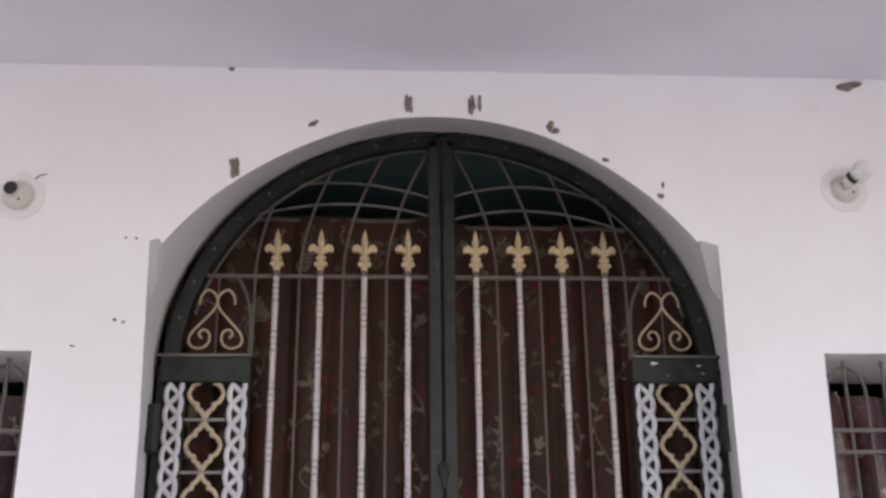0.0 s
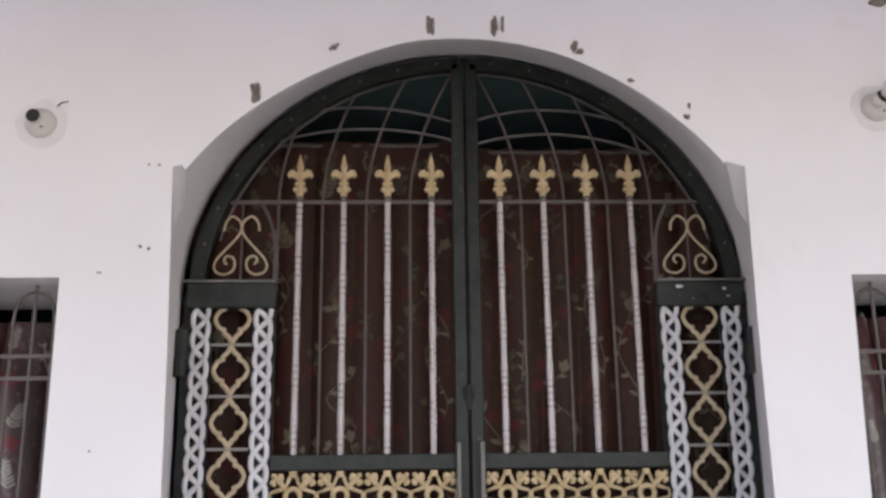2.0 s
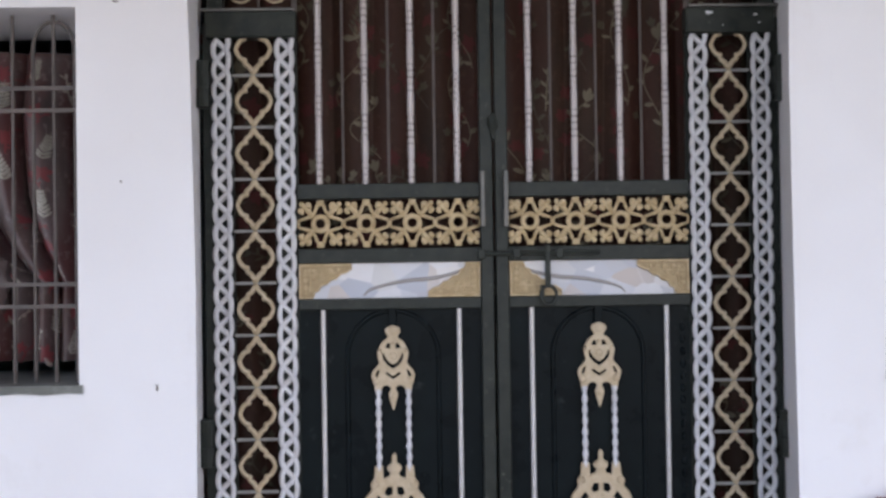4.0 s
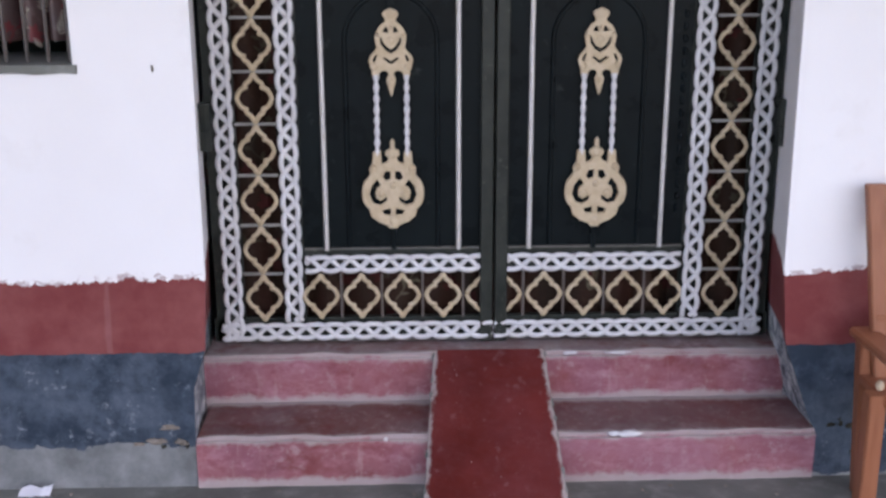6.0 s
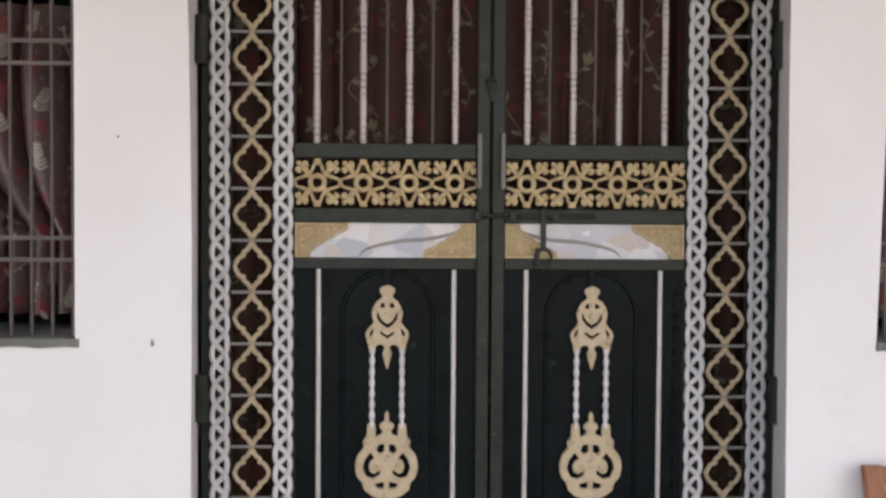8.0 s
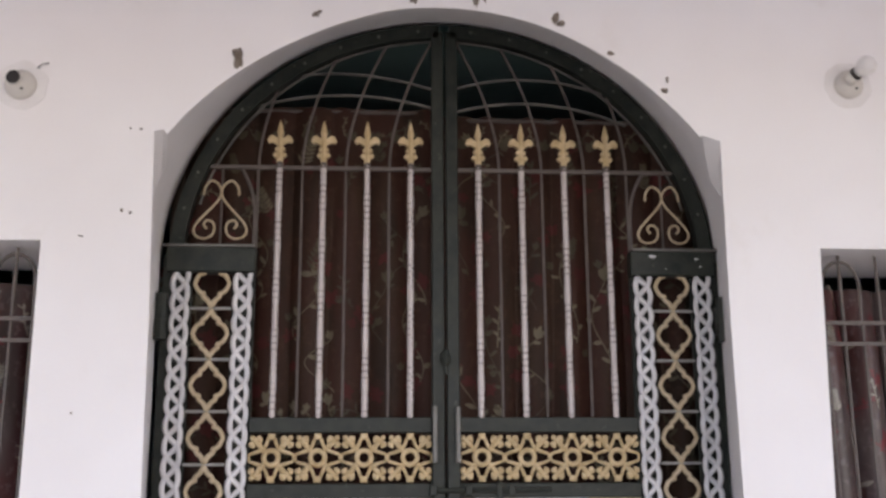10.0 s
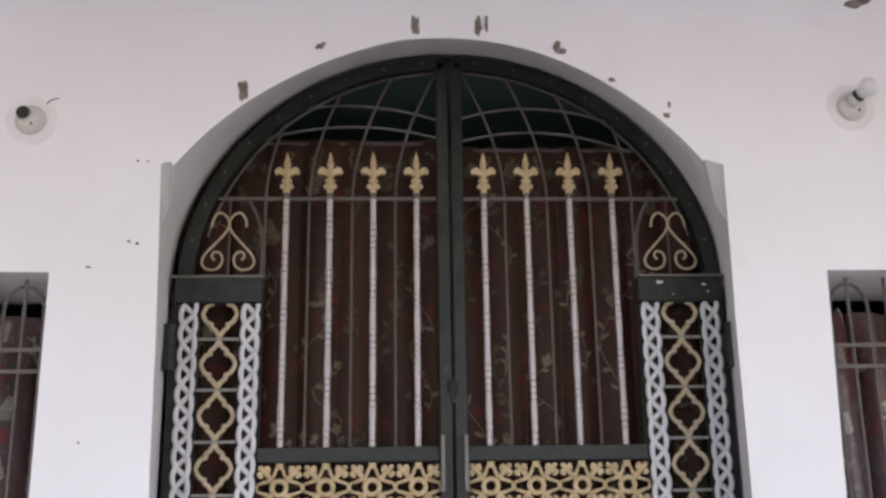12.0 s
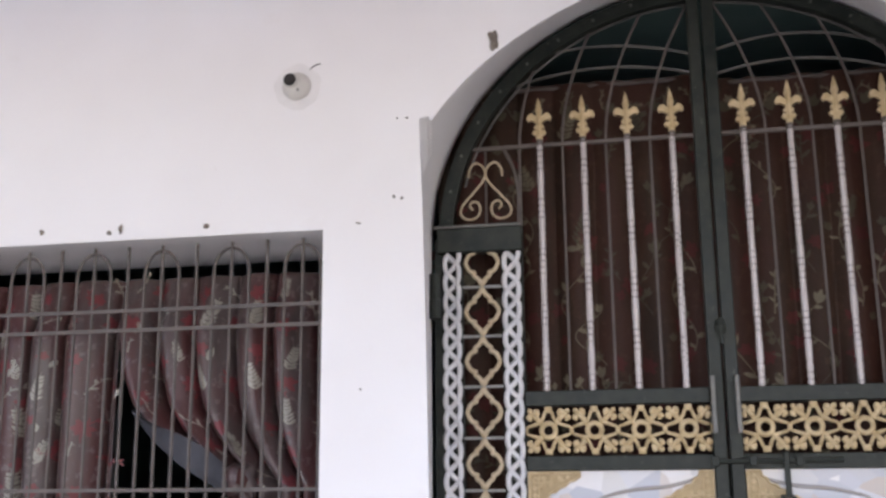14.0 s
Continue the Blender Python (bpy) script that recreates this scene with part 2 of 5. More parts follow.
WALL = wall_material()
CEIL = plaster("ceiling_plaster", (0.74, 0.73, 0.80), (0.82, 0.81, 0.87), 0.9)
CEMENT = cement_material()
STEP = worn_red("worn_red_cement", 0.80, True)
TREAD = worn_red("trodden_red_cement", 0.62, rubbed=(0.25, 0.22, 0.21))
LEDGE = worn_red("bare_ledge_cement", 0.95, rubbed=(0.30, 0.27, 0.25))
RAMP = worn_red("red_oxide_cement", 0.07, sides=True, shade=0.72)
DARK = painted_metal("dark_green_enamel", (0.015, 0.019, 0.017), (0.034, 0.038, 0.032), 0.40, wear=(0.17, 0.17, 0.145), amount=0.6, spec=0.22)
SHEET = painted_metal("dark_sheet_enamel", (0.004, 0.0065, 0.008), (0.007, 0.011, 0.0125), 0.30, wear=(0.07, 0.08, 0.08), amount=0.35, scale=6, spec=0.07)
WHITE = painted_metal("white_enamel", (0.56, 0.55, 0.57), (0.68, 0.67, 0.68), 0.45, wear=(0.30, 0.29, 0.28), amount=0.5, scale=20)
SILVER = painted_metal("silver_paint", (0.50, 0.48, 0.47), (0.62, 0.60, 0.58), 0.42, 0.25, wear=(0.2, 0.17, 0.15), amount=0.55, scale=30)
GOLD = painted_metal("gold_paint", (0.43, 0.315, 0.165), (0.62, 0.485, 0.30), 0.48, 0.1, wear=(0.26, 0.16, 0.06), amount=0.6, scale=30)
TARNISH_SHADED = painted_metal("shaded_tarnished_gold", (0.33, 0.24, 0.125), (0.47, 0.36, 0.205), 0.55, 0.1)
BEIGE = painted_metal("faded_gold_paint", (0.45, 0.350, 0.225), (0.58, 0.475, 0.335), 0.46, 0.05, wear=(0.26, 0.19, 0.12), amount=0.5, scale=30)
BARE = painted_metal("thin_dark_iron", (0.075, 0.062, 0.056), (0.13, 0.105, 0.095), 0.55, 0.1, wear=(0.2, 0.15, 0.11), amount=0.3)
PALE_IRON = painted_metal("pale_grey_iron", (0.20, 0.195, 0.185), (0.32, 0.31, 0.295), 0.5, 0.1)
STEEL = painted_metal("dull_steel", (0.10, 0.10, 0.095), (0.19, 0.18, 0.165), 0.45, 0.5)


def ringed_silver():
    """Silver painted bar with dirt in its rolled rings, which come in groups."""
    k = Mat("ringed_silver_paint", 0.45, 0.15)
    z, x = k.axis(2), k.axis(0)
    zz = k.math("ADD", z, k.math("MULTIPLY", k.math("FLOOR", k.math("MULTIPLY", x, 9.0)), 0.031))
    ring = k.math("LESS_THAN", k.math("FRACT", k.math("MULTIPLY", zz, 46.0)), 0.30)
    group = k.math("GREATER_THAN", k.math("FRACT", k.math("MULTIPLY", zz, 5.4)), 0.48)
    dirt = k.math("MULTIPLY", k.math("MULTIPLY", ring, group), k.ramp(k.noise(25, 3), [(0.3, 0.1), (0.6, 0.6)]))
    col = k.mix(k.noise(40, 4), (0.42, 0.375, 0.365), (0.56, 0.51, 0.50))
    k.color(k.mix(dirt, col, (0.12, 0.09, 0.075)))
    return k.m


RINGED = ringed_silver()
TILE = marble_tile()
VEIN = plain("tile_vein_glaze", (0.34, 0.315, 0.30), 0.2)
GATE_CLOTH = fabric("dark_maroon_cloth", (0.021, 0.011, 0.007), (0.050, 0.024, 0.014), 0.62, 0.25, (0.044, 0.015, 0.010), 1.35)
WINDOW_CLOTH = fabric("grey_maroon_cloth", (0.050, 0.033, 0.030), (0.125, 0.096, 0.094), 0.36, 0.6, (0.085, 0.027, 0.027), 1.6)
LEAF = fabric("pale_leaf_print", (0.095, 0.080, 0.055), (0.18, 0.155, 0.11))
LEAF_DIM = fabric("faded_leaf_print", (0.050, 0.042, 0.028), (0.085, 0.070, 0.048))
LEAF_PALE = fabric("silvery_leaf_print", (0.22, 0.205, 0.17), (0.42, 0.39, 0.34), 0.4, 0.7)
BLOOM = fabric("red_bloom_print", (0.055, 0.013, 0.012), (0.092, 0.021, 0.019))
BLOOM_PALE = fabric("crimson_bloom_print", (0.14, 0.026, 0.030), (0.22, 0.048, 0.054), 0.4, 0.5)
WOOD = wood_material()
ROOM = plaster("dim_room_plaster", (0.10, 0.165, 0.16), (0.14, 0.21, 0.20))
CERAMIC = plain("white_plastic", (0.60, 0.57, 0.53), 0.35)
PATCH = plaster("grey_plaster_patch", (0.70, 0.68, 0.675), (0.76, 0.74, 0.735), 14)
SOCKET = plain("black_socket", (0.02, 0.016, 0.014), 0.5)
BULB = plain("frosted_bulb", (0.72, 0.70, 0.69), 0.3, dirt=0.1)
MUD = plaster("dried_mud", (0.16, 0.13, 0.105), (0.27, 0.235, 0.20), 40)
PAPER = plain("white_paper", (0.62, 0.61, 0.66), 0.7, dirt=0.1)
EARTH = plaster("pale_packed_earth", (0.26, 0.25, 0.225), (0.34, 0.33, 0.30), 1.5)


# ---- mesh helpers ----
def finish(bm, smooth=False):
    bmesh.ops.recalc_face_normals(bm, faces=bm.faces[:])
    for f in bm.faces:
        f.smooth = smooth
    me = bpy.data.meshes.new("mesh")
    bm.to_mesh(me)
    bm.free()
    return me


def thing(name, at, label, category, group="", kind=""):
    e = new(name)
    e.location = at
    e.empty_display_size = 0.05
    return tagged(e, label, category, group, kind)


def hang(ob, parent):
    ob.parent = parent
    ob.matrix_parent_inverse = Matrix.Translation(-parent.location)
    return ob


def part(name, bm, material, parent, label="", smooth=False):
    me = finish(bm, smooth)
    me.materials.append(material)
    ob = hang(new(name, me), parent)
    if name in ("leaf_print", "bloom_print"):
        tagged(ob, kind="stuff")
    return tagged(ob, label)


def piece(name, me, at, parent, turn=None):
    ob = hang(new(name, me), parent)
    ob.location = at
    if turn:
        ob.rotation_euler = turn
    return ob


def shared(bm, material, smooth=False):
    me = finish(bm, smooth)
    me.materials.append(material)
    return me


def box(bm, x0, x1, y0, y1, z0, z1, bevel=0.0):
    v = bmesh.ops.create_cube(bm, size=1.0)["verts"]
    for p in v:
        p.co = Vector(((x0 + x1) / 2 + p.co.x * abs(x1 - x0), (y0 + y1) / 2 + p.co.y * abs(y1 - y0), (z0 + z1) / 2 + p.co.z * abs(z1 - z0)))
    if bevel:
        edges = list({e for p in v for e in p.link_edges})
        bmesh.ops.bevel(bm, geom=edges, offset=bevel, segments=1, affect="EDGES")
    return bm


def tube(bm, pts, r, seg=6, closed=False, flat=1.0):
    """A round bar along points; r may be a number or one for each point. flat squeezes it along y."""
    pts = [Vector(p) for p in pts]
    n = len(pts)
    rad = r if isinstance(r, (list, tuple)) else [r] * n
    rings = []
    for i, p in enumerate(pts):
        a = pts[(i - 1) % n] if closed or i else p
        b = pts[(i + 1) % n] if closed or i < n - 1 else p
        d = (b - a).normalized()
        side = d.cross(Vector((0, 1, 0)))
        side = side.normalized() if side.length > 1e-4 else Vector((1, 0, 0))
        up = side.cross(d)
        ring = []
        for k in range(seg):
            c, s = math.cos(2 * math.pi * k / seg), math.sin(2 * math.pi * k / seg)
            o = side * c * rad[i] + up * s * rad[i]
            o.y *= flat
            ring.append(bm.verts.new(p + o))
        rings.append(ring)
    for i in range(n if closed else n - 1):
        a, b = rings[i], rings[(i + 1) % n]
        for k in range(seg):
            bm.faces.new((a[k], a[(k + 1) % seg], b[(k + 1) % seg], b[k]))
    if not closed:
        bm.faces.new(rings[0])
        bm.faces.new(rings[-1])
    return bm


def plate(bm, outer, holes, y0, y1, soft=0.0):
    """A flat casting: an outline with holes in the xz plane, given thickness."""
    edges = []
    for loop in (outer, *holes):
        vs = [bm.verts.new((x, y0, z)) for x, z in loop]
        edges += [bm.edges.new((vs[i], vs[(i + 1) % len(vs)])) for i in range(len(vs))]
    faces = [g for g in bmesh.ops.triangle_fill(bm, edges=edges, use_beauty=True)["geom"] if isinstance(g, bmesh.types.BMFace)]
    out = bmesh.ops.extrude_face_region(bm, geom=faces)["geom"]
    for v in out:
        if isinstance(v, bmesh.types.BMVert):
            v.co.y = y1
    if soft:
        front = min(y0, y1)
        bm.normal_update()
        rim = [e for e in bm.edges if all(abs(v.co.y - front) < 1e-6 for v in e.verts) and len(e.link_faces) == 2 and e.calc_face_angle(0.0) > 1.0]
        bmesh.ops.bevel(bm, geom=rim, offset=soft, segments=2, affect="EDGES", clamp_overlap=True)
    return bm


def lump(bm, at, size, seed=0, rings=6, segs=8, rough=0.25):
    """A knobbly lump of mud or casting."""
    res = bmesh.ops.create_uvsphere(bm, u_segments=segs, v_segments=rings, radius=1.0)["verts"]
    for v in res:
        k = 1 + rough * noise.noise(v.co * 1.7 + Vector((seed * 3.1, seed * 1.3, 0)))
        v.co = Vector(at) + Vector((v.co.x * size[0] * k, v.co.y * size[1] * k, v.co.z * size[2] * k))
    return bm


def mirrored(half):
    """A closed outline from its right half, listed from top to bottom."""
    return half + [(-x, z) for x, z in reversed(half) if abs(x) > 1e-6]


def smooth_path(ctrl, per=5):
    """Catmull-Rom points through a few control points."""
    out = []
    c = [ctrl[0], *ctrl, ctrl[-1]]
    for i in range(1, len(c) - 2):
        p = [Vector(q) for q in c[i - 1 : i + 3]]
        for k in range(per):
            t = k / per
            out.append(0.5 * (2 * p[1] + (p[2] - p[0]) * t + (2 * p[0] - 5 * p[1] + 4 * p[2] - p[3]) * t * t + (3 * p[1] - p[0] - 3 * p[2] + p[3]) * t**3))
    return [*out, Vector(ctrl[-1])]


# ---- the large structure ----
CEILING = 3.365
ARC_X, ARC_Z, ARC_R = -0.035, 2.185, 1.015


def front_outline():
    """The gate opening on the face of the wall, from the lower left over the arch to the lower right."""
    left = [(-0.958, 0.0), (-0.955, 0.16), (-0.950, 0.33), (-0.907, 0.46), (-0.892, 0.70), (-0.888, 1.6), (-0.897, 2.2), (-0.913, 2.765), (-0.886, 2.772)]
    right = [(0.797, 2.782), (0.854, 2.765), (0.849, 2.2), (0.852, 1.6), (0.860, 0.70), (0.885, 0.455), (0.985, 0.19), (1.006, 0.16), (1.010, 0.0)]
    a0, a1 = math.acos((-0.875 - ARC_X) / ARC_R), math.acos((0.790 - ARC_X) / ARC_R)
    arc = [(ARC_X + ARC_R * math.cos(a0 + (a1 - a0) * k / 36), ARC_Z + ARC_R * math.sin(a0 + (a1 - a0) * k / 36)) for k in range(37)]
    def eased(x, z):
        """The plasterer's arch runs flatter towards its springings."""
        if x < -0.18:
            return (x, z - 0.018 * math.sin(math.pi * min(1.0, (-0.18 - x) / 0.70)))
        return (x, z - 0.008 * math.sin(math.pi * min(1.0, max(0.0, (x - 0.30) / 0.49))))

    return left + [eased(*p) for p in arc] + right


def back_outline():
    """The same opening behind the gate, point for point."""
    left = [(-0.985, 0.0), (-0.985, 0.16), (-0.985, 0.33), (-0.975, 0.46), (-0.965, 0.70), (-0.965, 1.6), (-0.965, 2.2), (-0.962, 2.45), (-0.955, 2.56)]
    right = [(0.955, 2.56), (0.962, 2.45), (0.965, 2.2), (0.965, 1.6), (0.965, 0.70), (0.975, 0.46), (1.0, 0.19), (1.006, 0.16), (1.010, 0.0)]
    a0, a1 = math.radians(168), math.radians(12)
    arc = [(0.965 * math.cos(a0 + (a1 - a0) * k / 36), 2.45 + 0.90 * math.sin(a0 + (a1 - a0) * k / 36)) for k in range(37)]
    return left + arc + right


WIN_L, WIN_R, WIN_B, WIN_T = (-2.78, -1.226), (1.150, 2.70), 1.322, 2.418


def build_wall():
    bm = bmesh.new()
    gate = {FRONT: front_outline(), BACK: back_outline()}
    hole = {}
    for y in (FRONT, BACK):
        g = [bm.verts.new((x, y, z)) for x, z in gate[y]]
        rim = [bm.verts.new((x, y, z)) for x, z in ((4.6, 0), (4.6, CEILING), (-4.6, CEILING), (-4.6, 0))]
        loop = g + rim
        edges = [bm.edges.new((loop[i], loop[(i + 1) % len(loop)])) for i in range(len(loop))]
        hole[y] = [g]
        for x0, x1 in (WIN_L, WIN_R):
            dx = -0.03 if x0 > 0 else 0.0
            w = [bm.verts.new((x, y, z)) for x, z in ((x0 + dx, WIN_B), (x0, WIN_T), (x1, WIN_T), (x1, WIN_B))]
            edges += [bm.edges.new((w[i], w[(i + 1) % 4])) for i in range(4)]
            hole[y].append(w)
        bmesh.ops.triangle_fill(bm, edges=edges, use_beauty=True)
    for n, (a, b) in enumerate(zip(hole[FRONT], hole[BACK])):
        near, far = [v.co.copy() for v in a], [v.co.copy() for v in b]
        loops = []
        # the reveal goes straight in from the rounded front edge, then opens out towards the gate
        for depth, spread in ((0.0, -0.006), (0.006, 0.0), (0.16, 0.45 if n == 0 else 0.1), (BACK - FRONT, 1.0)):
            loop = []
            for p, q in zip(near, far):
                r = p.lerp(q, max(0.0, spread))
                r.y = FRONT + depth
                loop.append(bm.verts.new(r))
            loops.append(loop)
        for a, b in zip(loops, loops[1:]):
            for i in range(len(a) if n else len(a) - 1):
                j = (i + 1) % len(a)
                f = bm.faces.new((a[i], a[j], b[j], b[i]))
                f.material_index = 1
    bm.normal_update()
    for e in bm.edges:
        e.smooth = len(e.link_faces) == 2 and e.calc_face_angle(3.0) < 0.4
    me = finish(bm, True)
    for f in me.polygons:
        f.use_smooth = f.material_index == 1
        f.material_index = 0
    me.materials.append(WALL)
    return tagged(new("wall_front", me), "white plastered porch wall with red and slate blue dado", "wall", kind="structure")


build_wall()


def slab(name, x0, x1, y0, y1, z0, z1, material, label, category):
    bm = box(bmesh.new(), x0, x1, y0, y1, z0, z1)
    me = finish(bm)
    me.materials.append(material)
    return tagged(new(name, me), label, category, kind="structure")


slab("ceiling", -4.6, 4.6, -4.6, BACK, CEILING, CEILING + 0.15, CEIL, "pale grey plastered porch ceiling", "ceiling")
slab("floor", -4.6, 4.6, -4.9, FRONT + 0.3, -0.16, 0.0, CEMENT, "worn grey cement porch floor", "floor")
# unseen side walls, added and kept short so side light reaches the reveals
slab("added_side_west", -4.75, -4.6, -1.9, BACK, 0.0, CEILING + 0.15, WALL, "unseen white plastered side wall, added to close the porch", "wall")
slab("added_side_east", 4.6, 4.75, -1.9, BACK, 0.0, CEILING + 0.15, WALL, "unseen white plastered side wall, added to close the porch", "wall")
bm = bmesh.new()
g0 = [bm.verts.new(p) for p in ((-700, -700, -0.17), (700, -700, -0.17), (700, 700, -0.17), (-700, 700, -0.17))]
bm.faces.new(g0)
me = finish(bm)
me.materials.append(EARTH)
tagged(new("ground", me), "pale packed earth yard outside the porch", "ground", kind="structure")
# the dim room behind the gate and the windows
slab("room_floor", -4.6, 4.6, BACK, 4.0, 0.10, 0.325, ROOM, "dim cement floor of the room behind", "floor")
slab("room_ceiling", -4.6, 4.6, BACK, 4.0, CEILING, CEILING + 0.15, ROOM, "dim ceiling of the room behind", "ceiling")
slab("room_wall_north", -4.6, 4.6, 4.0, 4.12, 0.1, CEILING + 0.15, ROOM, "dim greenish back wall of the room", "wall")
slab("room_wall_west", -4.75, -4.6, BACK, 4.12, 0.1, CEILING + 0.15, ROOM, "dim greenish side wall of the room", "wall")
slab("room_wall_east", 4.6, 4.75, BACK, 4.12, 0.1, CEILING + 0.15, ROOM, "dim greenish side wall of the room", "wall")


# ---- the steps and the ramp ----
def rough_block(name, x0, x1, y0, y1, z0, z1, material, top_material, parent, seed, label=""):
    """A cement block with uneven, worn edges; its top takes the second material."""
    bm = bmesh.new()
    box(bm, x0, x1, y0, y1, z0, z1)
    bmesh.ops.subdivide_edges(bm, edges=[e for e in bm.edges if abs(e.verts[0].co.x - e.verts[1].co.x) > 0.1], cuts=40)
    rim = [e for e in bm.edges if all(abs(v.co.z - z1) < 1e-5 and abs(v.co.y - y0) < 1e-5 for v in e.verts)]
    bmesh.ops.bevel(bm, geom=rim, offset=0.014, segments=3, affect="EDGES")
    for v in bm.verts:
        k = noise.noise(Vector((v.co.x * 9 + seed, v.co.y * 6, v.co.z * 6)))
        k2 = noise.noise(Vector((v.co.x * 31 + seed, 2.0, v.co.z * 9)))
        if v.co.y < y0 + 0.02:
            v.co.y += 0.008 * k + 0.004 * k2
        if v.co.z > z1 - 0.02 and v.co.y < y0 + 0.02:
            v.co.z += 0.005 * k - 0.007 * max(0, k2)
    me = finish(bm)
    me.materials.append(material)
    me.materials.append(top_material)
    for f in me.polygons:
        f.material_index = 1 if f.normal.z > 0.8 else 0
    return tagged(hang(new(name, me), parent), label)


steps = thing("entrance_steps", (0.03, -0.25, 0.0), "two worn red cement steps up to the gate", "steps", kind="structure")
rough_block("lower_step", -0.954, 1.004, -0.398, -0.115, 0.0, 0.167, STEP, TREAD, steps, 1.0)
rough_block("upper_step", -0.972, 0.990, -0.118, 0.30, 0.0, 0.333, STEP, LEDGE, steps, 5.0)


for x, y, z, w, d in ((0.405, -0.401, 0.164, 0.040, 0.012), (0.36, -0.398, 0.165, 0.020, 0.008), (0.255, -0.121, 0.331, 0.024, 0.006), (0.42, -0.121, 0.331, 0.042, 0.005), (-0.36, -0.404, 0.160, 0.006, 0.006)):
    part("paint_splash", lump(bmesh.new(), (x, y, z), (w, 0.006, d), int(x * 50), 6, 10, 0.7), WHITE, steps, "dried splash of white paint", smooth=True)


def build_ramp():
    r = thing("wheel_ramp", (0, -0.45, 0), "narrow red oxide cement ramp across the steps", "ramp", kind="structure")
    bm = bmesh.new()
    n = 24
    rows = []
    for k in range(n + 1):
        t = k / n
        y = -0.10 - 0.62 * t
        z = 0.340 - 0.345 * t + 0.003 * noise.noise(Vector((t * 9, 0, 0)))
        x0, x1 = -0.203 - 0.05 * t, 0.170 + 0.02 * t
        w = 0.006 * noise.noise(Vector((t * 14, 5, 0)))
        rows.append([(x0 + w, y, -0.02), (x0 + w, y, z - 0.006), (x0 + 0.012 + w, y, z), (x1 - 0.012 - w, y, z), (x1 - w, y, z - 0.006), (x1 - w, y, -0.02)])
    vs = [[bm.verts.new(p) for p in row] for row in rows]
    for a, b in zip(vs, vs[1:]):
        for i in range(5):
            bm.faces.new((a[i], a[i + 1], b[i + 1], b[i]))
    part("slope", bm, RAMP, r)
    for side in (0, 1):
        bm = bmesh.new()
        pts, rad = [], []
        for k in range(n * 2 + 1):
            t = k / (2 * n)
            x = (-0.203 - 0.05 * t) if side == 0 else (0.170 + 0.02 * t)
            pts.append((x + 0.004 * noise.noise(Vector((k * 0.7, side, 0))), -0.10 - 0.62 * t, 0.332 - 0.345 * t))
            rad.append(max(0.001, 0.016 * noise.noise(Vector((k * 0.45, side * 7, 3)))))
        tube(bm, pts, rad, 6)
        part("edging", bm, CEMENT, r, "crumbling bare cement edge")


build_ramp()


# ---- the gate ----
def braid_mesh(length, along_x=False):
    """Three woven strands, as a cast strip of the given length, from the origin upward or to the right."""
    bm = bmesh.new()
    period, wide, n = 0.200, 0.0248, max(8, int(length * 130))
    for s in range(3):
        pts = []
        for k in range(n + 1):
            d = length * k / n
            a = 2 * math.pi * (d / period + s / 3)
            o, h = wide * math.tanh(1.1 * math.sin(a)) / 0.8005, 0.0035 * math.cos(2 * a)
            pts.append((d, -0.004 + h, o) if along_x else (o, -0.004 + h, d))
        tube(bm, pts, 0.0092, 6, flat=0.75)
    return shared(bm, WHITE, True)


LINK = [(0.0, 1.0), (0.09, 0.90), (0.20, 0.77), (0.32, 0.69), (0.43, 0.65), (0.49, 0.575), (0.465, 0.50), (0.53, 0.44), (0.65, 0.42), (0.78, 0.34), (0.92, 0.17), (1.0, 0.0)]


def quatrefoil_mesh(w, h, part_from=-1.0, part_to=1.0, material=None):
    """One ogee four-lobed link of cast iron, centred on the origin."""
    quarter = LINK
    ring = quarter + [(x, -z) for x, z in reversed(quarter[:-1])]
    ring = ring + [(-x, z) for x, z in reversed(ring[1:-1])]
    bm = bmesh.new()
    pts = [(x * w / 2, 0, z * h / 2) for x, z in ring]
    tube(bm, pts, 0.0080, 6, closed=True, flat=0.85)
    for sx in (-1, 1):
        for sz in (-1, 1):
            lump(bm, (sx * 0.47 * w / 2, -0.001, sz * 0.47 * h / 2), (0.0095, 0.007, 0.0095), 0, 4, 6, 0.0)
    for sz in (-1, 1):
        plate(bm, [(-0.006, sz * h * 0.55), (0.006, sz * h * 0.55), (0.019, sz * h * 0.405), (-0.019, sz * h * 0.405)], [], -0.005, 0.004)
    if part_to < 1.0 or part_from > -1.0:
        low, high = part_from * h / 2, part_to * h / 2
        axis = Vector((0, 0, 1)) if part_to < 1.0 else Vector((1, 0, 0))
        at = Vector((0, 0, high)) if part_to < 1.0 else Vector((part_from * w / 2, 0, 0))
        bmesh.ops.bisect_plane(bm, geom=bm.verts[:] + bm.edges[:] + bm.faces[:], plane_co=at, plane_no=axis if part_to < 1.0 else -axis, clear_outer=True)
    return shared(bm, material or BEIGE, True)


